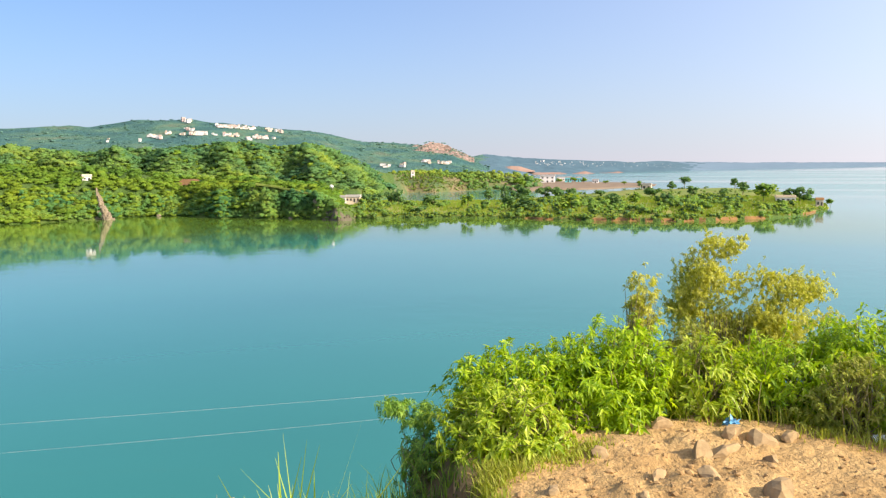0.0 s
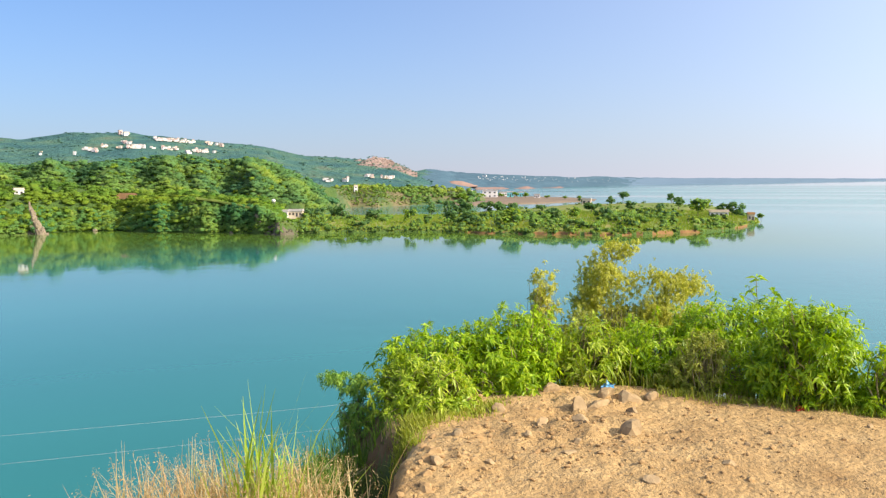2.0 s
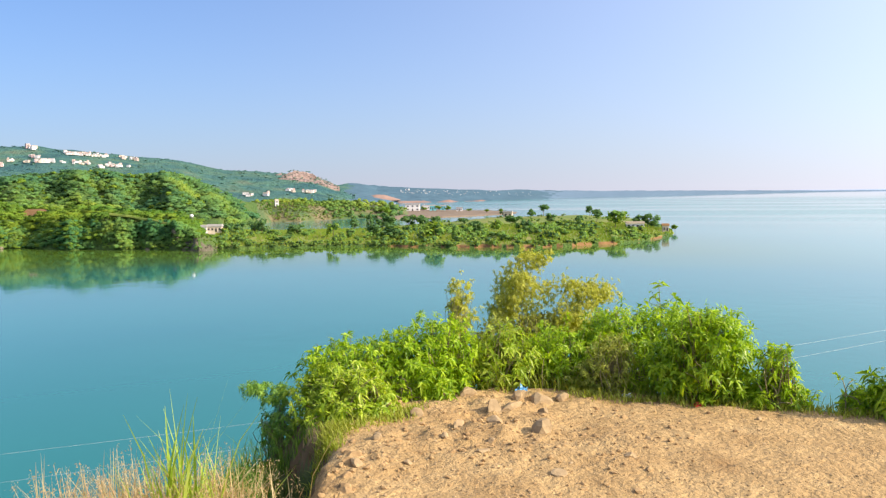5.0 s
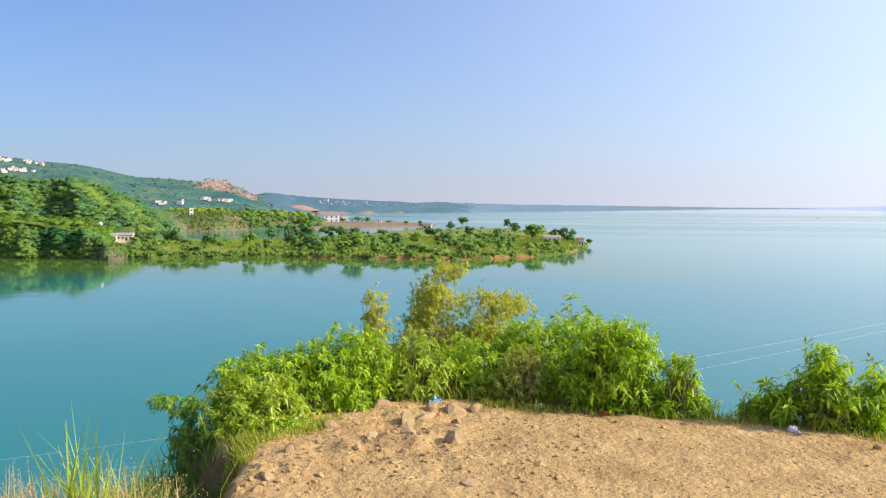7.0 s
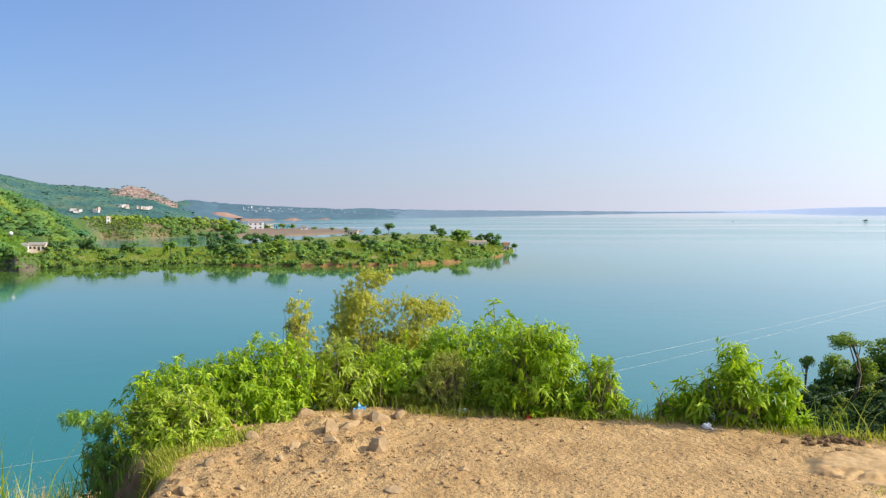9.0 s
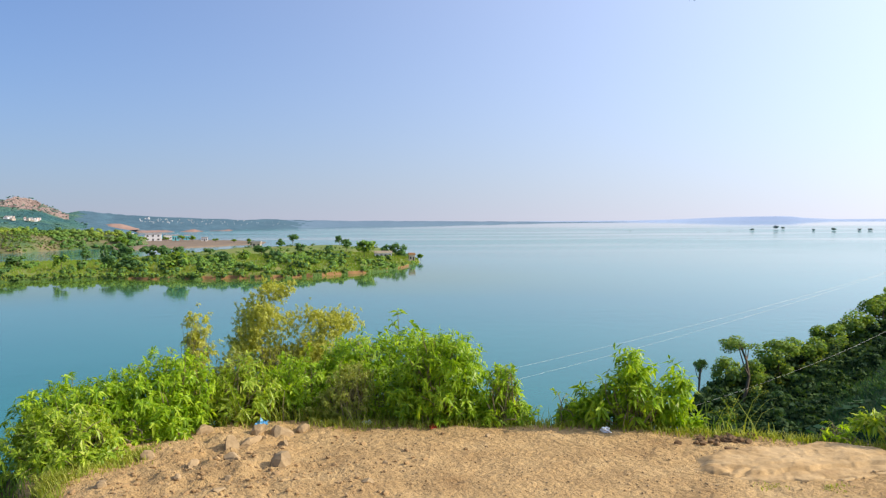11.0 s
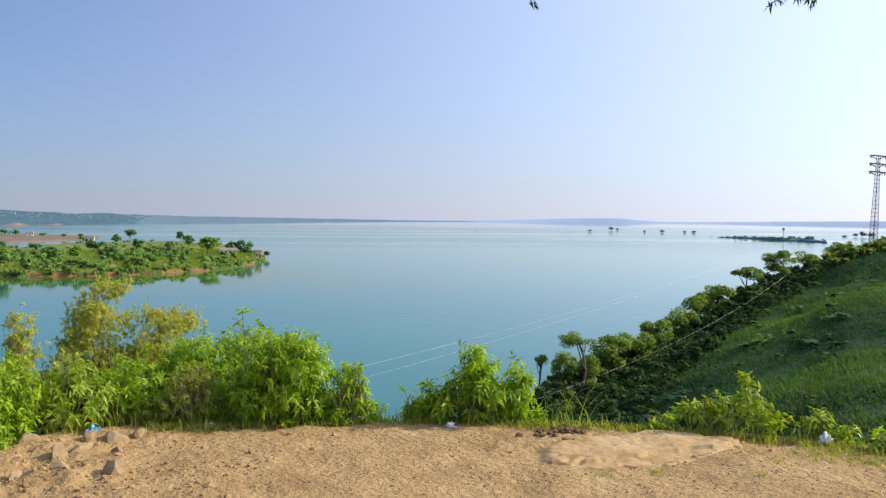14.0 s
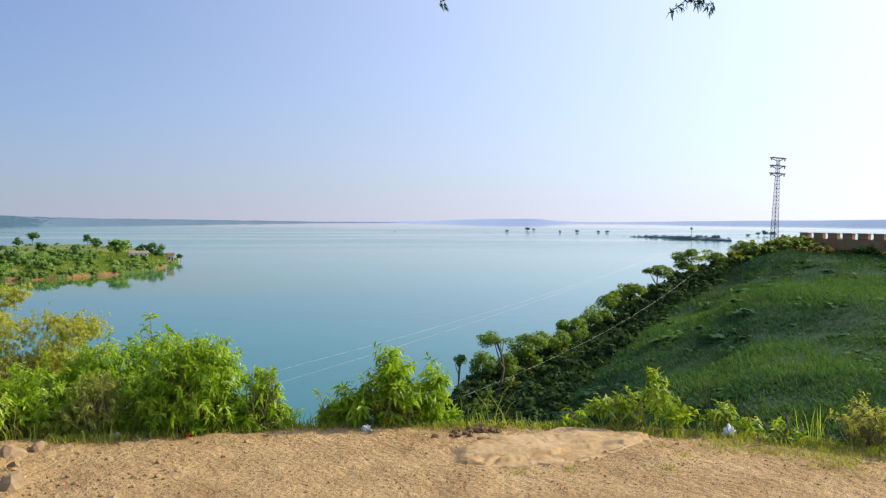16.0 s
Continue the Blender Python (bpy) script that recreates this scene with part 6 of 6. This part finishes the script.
# ---- grasses ----
def grass_clump(name, label, x, y, n, length, width, bend, spread, material, seed, heads=0, aim=None, lean=None):
    g = np.random.default_rng(seed)
    z = float(ground_z(x, y))
    t = thing(name, label, "grass", "rim grasses", at=(x, y, z))
    o = g.normal(size=(n, 3)) * [spread, spread, 0]
    o[:, 2] = ground_z(x + o[:, 0], y + o[:, 1]) - z - 0.03
    d = g.normal(size=(n, 3)) + (np.array(lean) if lean else 0)
    L = g.uniform(length[0], length[1], n)
    B = g.uniform(bend[0], bend[1], n)
    v, f = blades(o, d, L, g.uniform(width * 0.7, width * 1.3, n), B)
    child("tuft", mesh_of("tuft", v, f, material), t, kind="stuff")
    if heads:
        k = n // 2
        h = d[:k].copy()
        h[:, 2] = 0
        h = unit(h)
        tip = o[:k] + np.array([0, 0, 1.0]) * (L[:k] * (1 - 0.45 * B[:k]))[:, None] + h * (L[:k] * B[:k])[:, None]
        q = np.repeat(tip, heads, 0) - g.uniform(0, 0.20, (k * heads, 1)) * [0, 0, 1.0] + g.normal(size=(k * heads, 3)) * 0.012
        lv, lf = leaves(q, g.normal(size=q.shape) + [0, 0, 0.8], g.normal(size=q.shape), g.uniform(0.008, 0.020, len(q)), g.uniform(0.003, 0.006, len(q)), np.full(len(q), 0.1))
        child("plume", mesh_of("plume", lv, lf, DRY_GRASS), t, "pale feathery seed heads", kind="stuff")
    return t


grass_clump("grass_clump", "tall bright green grass clump on the bank", -0.82, 4.35, 50, (0.75, 1.18), 0.018, (0.05, 0.45), 0.07, GRASS, 31)
grass_clump("grass_clump", "short green grass at the foot of the tall clump", -0.80, 4.40, 70, (0.5, 0.85), 0.012, (0.1, 0.45), 0.10, GRASS, 32)
for q, (x, y, n, lo, hi) in enumerate([(-1.38, 4.30, 230, 0.45, 0.85), (-1.16, 4.25, 260, 0.5, 0.85), (-0.98, 4.30, 240, 0.45, 0.78), (-0.62, 4.40, 200, 0.4, 0.7), (-0.80, 4.20, 60, 0.3, 0.5)]):
    grass_clump("dry_grass", "dry straw-coloured grass with seed heads on the bank", x, y, round(n * 1.3), (lo, hi), 0.009, (0.05, 0.55), 0.15, DRY_GRASS, 40 + q, heads=22)
for q, (x, y, n, lo, hi) in enumerate([(-0.66, 4.95, 260, 0.15, 0.38), (-0.60, 5.25, 260, 0.15, 0.36), (-0.30, 5.68, 220, 0.06, 0.20), (-0.56, 5.55, 260, 0.12, 0.32), (-0.75, 5.2, 240, 0.15, 0.4), (-0.65, 5.75, 200, 0.15, 0.4)]):
    grass_clump("grass_clump", "soft green grass below the broken edge of the lookout", x, y, n, (lo, hi), 0.007, (0.15, 0.7), 0.12, DARK_GRASS, 50 + q)
grass_clump("grass_clump", "long arching green grass on the rim", 4.52, 4.72, 16, (0.35, 0.75), 0.008, (0.3, 0.95), 0.10, DARK_GRASS, 60, lean=(0.6, -0.5, 0))
grass_clump("grass_clump", "long arching green grass on the rim", 4.68, 4.60, 12, (0.25, 0.6), 0.007, (0.4, 1.0), 0.08, WEED, 61, lean=(0.8, -0.6, 0))
grass_clump("grass_clump", "short upright grass on the rim", 6.02, 2.62, 14, (0.2, 0.35), 0.008, (0.05, 0.3), 0.05, GRASS, 62)

# low weeds in patches and along the rim
def weeds(name, label, pts, spread, n, length, seed):
    g = np.random.default_rng(seed)
    c = np.array(pts)[g.integers(0, len(pts), n)]
    x, y = c[:, 0] + g.normal(size=n) * spread, c[:, 1] + g.normal(size=n) * spread
    o = np.stack([x, y, ground_z(x, y) - 0.004], -1)
    v, f = blades(o, g.normal(size=o.shape), g.uniform(length[0], length[1], n), g.uniform(0.004, 0.010, n), g.uniform(0.2, 0.9, n))
    tagged(new(name, mesh_of(name, v, f, WEED)), label, "weeds", kind="stuff")


rim_az = np.radians(np.linspace(17, 72, 110))
weeds("rim_weeds", "thin fringe of green weeds along the rim", [(6.42 * math.sin(a), 6.42 * math.cos(a)) for a in rim_az], 0.07, 4200, (0.025, 0.095), 70)
weeds("weed_patch", "patch of low yellowish weeds by the shrubs", [(0.25, 5.72), (0.38, 5.78), (0.10, 5.62), (-0.02, 5.60), (0.48, 5.9)], 0.08, 1700, (0.02, 0.06), 71)
weeds("weed_patch", "yellow-green weeds on the lip of the broken edge", [(-0.14, 5.32), (-0.06, 5.42), (0.02, 5.52), (-0.10, 5.22)], 0.06, 800, (0.03, 0.10), 75)
weeds("weed_patch", "thin green weeds on the earth near the rim", [(5.55, 2.75), (5.75, 2.55), (5.45, 2.95), (5.8, 2.35), (5.6, 2.3)], 0.12, 1500, (0.012, 0.045), 72)
weeds("weed_patch", "sparse small weeds on the trodden earth", [(4.95, 3.0), (4.2, 3.35), (5.0, 3.25), (3.9, 3.55), (4.6, 2.9)], 0.05, 260, (0.01, 0.03), 73)
weeds("slope_weeds", "green weeds on the bank below the rim", [(6.78 * math.sin(a), 6.78 * math.cos(a)) for a in np.radians(np.linspace(-4, 46, 100))], 0.16, 5000, (0.06, 0.20), 74)


# ---- stones ----
ROCKS = [(1.335, 5.243, 0.19, 0.15, 0.11), (1.098, 5.73, 0.16, 0.13, 0.12), (1.54, 6.05, 0.24, 0.18, 0.10), (1.37, 6.10, 0.17, 0.14, 0.10), (1.00, 6.22, 0.20, 0.16, 0.08), (0.83, 6.17, 0.13, 0.11, 0.06), (1.23, 5.76, 0.22, 0.12, 0.04),
         (1.05, 5.42, 0.18, 0.11, 0.05), (1.72, 6.10, 0.13, 0.10, 0.06), (1.22, 4.41, 0.13, 0.10, 0.025), (0.85, 4.80, 0.10, 0.07, 0.02), (0.81, 5.45, 0.13, 0.10, 0.05), (0.40, 4.74, 0.08, 0.06, 0.03), (0.09, 4.74, 0.10, 0.09, 0.05),
         (1.46, 5.70, 0.10, 0.08, 0.05), (0.24, 5.20, 0.09, 0.08, 0.05), (0.55, 5.75, 0.11, 0.08, 0.05), (0.66, 5.15, 0.08, 0.06, 0.04), (0.95, 5.05, 0.07, 0.06, 0.03), (1.95, 4.95, 0.05, 0.04, 0.025), (2.9, 5.3, 0.06, 0.045, 0.03), (1.7, 4.6, 0.08, 0.06, 0.03)]
for q, (x, y, sx, sy, sz) in enumerate(ROCKS):
    ob = tagged(new("rock", rock_mesh("rock", 300 + q, sx * 0.80, sy * 0.80, sz * 1.05, STONE, 7)), "angular sandstone rock half sunk in the dry earth", "rock", "loose rocks")
    ob.matrix_world = pose(x, y, float(ground_z(x, y)) + sz * 0.10, rng.uniform(-12, 12), rng.uniform(-12, 12), rng.uniform(0, 360))

# lumps of the broken edge
for q in range(18):
    y = rng.uniform(3.6, 5.6)
    x = -0.03 + rng.normal() * 0.05
    s = rng.uniform(0.02, 0.06)
    ob = tagged(new("clod", rock_mesh("clod", 400 + q % 6, s, s * 0.8, s * 0.7, CLOD)), "lump of dry clay on the crumbling edge", "clod", "edge clods")
    ob.matrix_world = pose(x, y, float(ground_z(x, y)) + 0.01 - rng.uniform(0, 0.03), rng.uniform(-30, 30), rng.uniform(-30, 30), rng.uniform(0, 360))
for q in range(22):
    y = rng.uniform(4.0, 5.35)
    x = 0.02 + abs(rng.normal()) * 0.13
    s = rng.uniform(0.035, 0.085) * (1.1 if x < 0.12 else 0.7)
    ob = tagged(new("clod", rock_mesh("clod", 440 + q % 9, s, s * 0.85, s * 0.5, CLOD, 8)), "broken lump of dry clay by the crumbling edge", "clod", "edge clods")
    ob.matrix_world = pose(x, y, float(ground_z(x, y)) - s * 0.05, rng.uniform(-25, 25), rng.uniform(-25, 25), rng.uniform(0, 360))
for q in range(48):
    x, y, s = 4.42 + rng.normal() * 0.17, 4.46 + rng.normal() * 0.07, rng.uniform(0.02, 0.06)
    ob = tagged(new("clod", rock_mesh("clod", 420 + q % 6, s, s, s * 0.7, CLOD_AND_SHADE, sub=1)), "small dark clod of turned earth", "clod", "turned clods")
    ob.matrix_world = pose(x, y, float(ground_z(x, y)) + s * 0.15, 0, 0, rng.uniform(0, 360))


def pebbles(name, label, x, y, size, material, seed):
    g = np.random.default_rng(seed)
    bm = bmesh.new()
    bmesh.ops.create_icosphere(bm, subdivisions=1, radius=0.5)
    bv = np.array([v.co for v in bm.verts])
    bf = np.array([[v.index for v in f.verts] for f in bm.faces])
    bm.free()
    n = len(x)
    v = bv[None] * (1 + 0.18 * g.normal(size=(n, len(bv), 1))) * (size[:, None] * g.uniform(0.6, 1.2, (n, 3)) * [1, 1, 0.7])[:, None]
    v = v + np.stack([x, y, ground_z(x, y) + size * 0.1], -1)[:, None]
    f = bf[None] + (np.arange(n) * len(bv))[:, None, None]
    tagged(new(name, mesh_of(name, v.reshape(-1, 3), f.reshape(-1, 3), material)), label, "pebbles", kind="stuff")


n = 5200
a, r = np.radians(rng.uniform(-3, 74, n)), rng.uniform(3.9, 6.45, n)
x, y = r * np.sin(a), r * np.cos(a)
ok = (x > -0.02)
pebbles("pebbles", "small pebbles scattered over the dry earth", x[ok], y[ok], (0.005 + 0.018 * rng.uniform(0, 1, n) ** 5)[ok], STONE, 80)
n = 3000
a, r = np.radians(rng.uniform(2, 72, n)), rng.uniform(3.9, 6.4, n)
x, y = r * np.sin(a), r * np.cos(a)
ok = (x > 0.0) & (fbm(x, y, 1.1, 31.0) > -0.15)
pebbles("soil_crumbs", "dark crumbs of soil scattered over the dry earth", x[ok], y[ok], (0.004 + 0.012 * rng.uniform(0, 1, n) ** 3)[ok], CLOD, 82)
n = 2200
x, y = 0.85 + rng.normal(size=n) * 0.75, 5.1 + rng.normal(size=n) * 0.65
ok = (np.hypot(x, y) < 6.45) & (x > -0.02)
pebbles("rubble", "broken clay crumbs and rubble on the rough earth", x[ok], y[ok], (0.006 + 0.040 * rng.uniform(0, 1, n) ** 6)[ok], CLOD, 81)


def slab_rock():
    """A flat bedrock slab, worn level with the earth, with a broken stepped front lip."""
    ax = math.atan2(3.60 - 4.0, 5.0 - 3.62)
    nu, nv = 200, 90
    U, V = np.meshgrid(np.linspace(-1, 1, nu), np.linspace(-1, 1, nv), indexing="ij")
    lx, ly = U * 0.92, V * 0.46
    wob = 0.30 * fbm(lx, ly, 2.2, 3.0) + 0.16 * fbm(lx, ly, 6.0, 4.0) + 0.03 * fbm(lx, ly, 17.0, 5.0)
    half = 0.80 - 0.30 * smooth01((U - 0.35) / 0.6) - 0.25 * smooth01((-U - 0.55) / 0.45)
    inside = np.minimum((half - np.abs(V + 0.10 * U)) / 0.5, (0.9 - np.abs(U)) / 0.35) + wob
    inside = np.minimum(inside, np.minimum(1 - np.abs(U), 1 - np.abs(V)) * 6 - 0.2)
    # back edge sinks gently under the dust, front edge breaks in ledges
    soft = np.where(V > 0.0, 0.55, 0.06)
    body = smooth01(inside / (soft + 1.2 * smooth01((-U - 0.3) / 0.5)))
    bed = 0.5 + 0.5 * fbm(lx, ly, 1.5, 9.0)
    layers = 0.004 * np.floor(3 * bed + 0.1 * fbm(lx, ly, 11.0, 2.0)) - 0.004
    front = V + 0.42 + 0.24 * fbm(lx, ly, 2.4, 12.0) + 0.05 * fbm(lx, ly, 9.0, 13.0)
    ledge = 0.024 * smooth01(front / 0.03) + 0.007 * smooth01((front - 0.22 - 0.15 * fbm(lx, ly, 5.0, 14.0)) / 0.03)
    crack = np.exp(-((fbm(lx + 0.3, ly * 2.2, 2.0, 21.0)) / 0.03) ** 2) * 0.016 * smooth01((-V + 0.25) / 0.3)
    grain = 0.004 * fbm(lx, ly * 1.6, 5.0, 7.0) + 0.0015 * fbm(lx, ly, 24.0, 8.0)
    z = -0.050 + (0.053 + 0.004 * U + layers + ledge + grain - crack) * body
    c, s = math.cos(ax), math.sin(ax)
    x, y = 4.38 + lx * c - ly * s, 3.84 + lx * s + ly * c
    v = np.stack([x, y, ground_z(x, y) * 0.7 + z], -1).reshape(-1, 3)
    i, j = np.meshgrid(np.arange(nu - 1), np.arange(nv - 1), indexing="ij")
    a = (i * nv + j).ravel()
    f = np.stack([a, a + nv, a + nv + 1, a + 1], -1)
    tagged(new("rock_slab", mesh_of("rock_slab", v, f, SLAB, True)), "flat worn slab of bedrock with a cracked lip, level with the earth", "rock")


slab_rock()


# ---- litter ----
def crumpled(name, label, x, y, size, height, material, seed):
    g = np.random.default_rng(seed)
    bm = bmesh.new()
    bmesh.ops.create_icosphere(bm, subdivisions=3, radius=0.5)
    for v in bm.verts:
        p = v.co
        k = 1 + 0.85 * noise.noise(p * 4 + Vector((seed, 0, 0))) + 0.50 * noise.noise(p * 10 + Vector((0, seed, 0)))
        v.co = Vector((p.x * k * size * 1.2, p.y * k * size, max(p.z * k * height * 1.5, -0.2 * height)))
    ob = tagged(new(name, bm_mesh(name, bm, material)), label, "litter")
    ob.matrix_world = pose(x, y, float(ground_z(x, y)) + height * 0.2, 0, 0, seed * 40)


crumpled("plastic_bag", "crumpled blue plastic bag under the shrubs", 1.44, 6.30, 0.075, 0.05, PLASTIC_BLUE, 1)
crumpled("plastic_bag", "crumpled white plastic bag at the rim", 2.24, 6.12, 0.062, 0.034, PLASTIC_WHITE, 2)
crumpled("plastic_bag", "crumpled white plastic bag on the earth", 3.74, 4.99, 0.058, 0.036, PLASTIC_WHITE, 3)
crumpled("plastic_bag", "limp pale plastic bag among the weeds", 5.68, 3.10, 0.065, 0.08, PLASTIC_WHITE, 4)
crumpled("wrapper", "small red wrapper at the rim", 2.66, 5.76, 0.05, 0.03, PLASTIC_RED, 5)

# ---- overhanging boughs of a tree beside the lookout ----
def overhanging_tree():
    t = thing("overhanging_tree", "thin tree whose leafy twigs hang over the lookout", "tree", at=(7.4, -1.4, float(ground_z(7.4, -1.4))))
    o = np.array([7.4, -1.4, float(ground_z(7.4, -1.4))])
    s = np.linspace(0, 1, 8)[:, None]
    trunk = s * [-0.3, 0.3, 3.9] + np.sin(s * np.pi) * [0.12, 0.1, 0] - [0, 0, 0.2]
    v, f = tubes([trunk], [np.linspace(0.09, 0.05, 8)], 8)
    child("trunk", mesh_of("trunk", v, f, BARK, True), t)
    g = np.random.default_rng(90)
    ends = [np.array([3.44, 2.04, 2.59]) - o, np.array([2.70, 2.95, 2.655]) - o]
    for k, e in enumerate(ends):
        hub = trunk[6]
        mid = hub * 0.35 + e * 0.65 + [0, 0, 0.95]
        p = (1 - s) ** 2 * hub + 2 * s * (1 - s) * mid + s ** 2 * e
        v, f = tubes([p], [np.linspace(0.03, 0.003, 8)], 6)
        child("bough", mesh_of("bough", v, f, BARK, True), t)
        if k == 0:
            right, down = np.array([0.51, -0.86, 0.0]), np.array([0, 0, -1.0])
            pts = [e + right * a + down * b for a, b in ((-0.10, 0.02), (-0.07, 0.0), (-0.04, -0.02), (0.0, -0.03), (0.03, -0.02), (0.07, 0.0), (0.08, 0.01), (0.02, 0.0))]
            tv, tf = tubes([np.stack([e + [0, 0, 0.12], e + right * -0.03 + [0, 0, 0.03], q]) for q in pts], np.tile([0.003, 0.002, 0.0012], (len(pts), 1)), 4)
        else:
            pts = [e + [0, 0, -0.0], e + [0.012, -0.01, -0.005]]
            tv, tf = tubes([np.stack([e + [0, 0, 0.15], e + [0, 0, 0.06], q]) for q in pts], np.tile([0.003, 0.002, 0.0012], (len(pts), 1)), 4)
        child("twig", mesh_of("twig", tv, tf, BARK), t)
        pts = np.repeat(np.array(pts), 9 if k == 0 else 5, 0)
        d = g.normal(size=pts.shape) * 0.7 + [0, 0, -0.8]
        lv, lf = leaves(pts + g.normal(size=pts.shape) * 0.008, d, g.normal(size=pts.shape), g.uniform(0.02, 0.045, len(pts)), g.uniform(0.006, 0.011, len(pts)), np.full(len(pts), 0.2))
        # the twigs' backlit darkness is given by this dark leaf colour
        child("foliage", mesh_of("foliage", lv, lf, SHADED_LEAF), t, kind="stuff")


overhanging_tree()
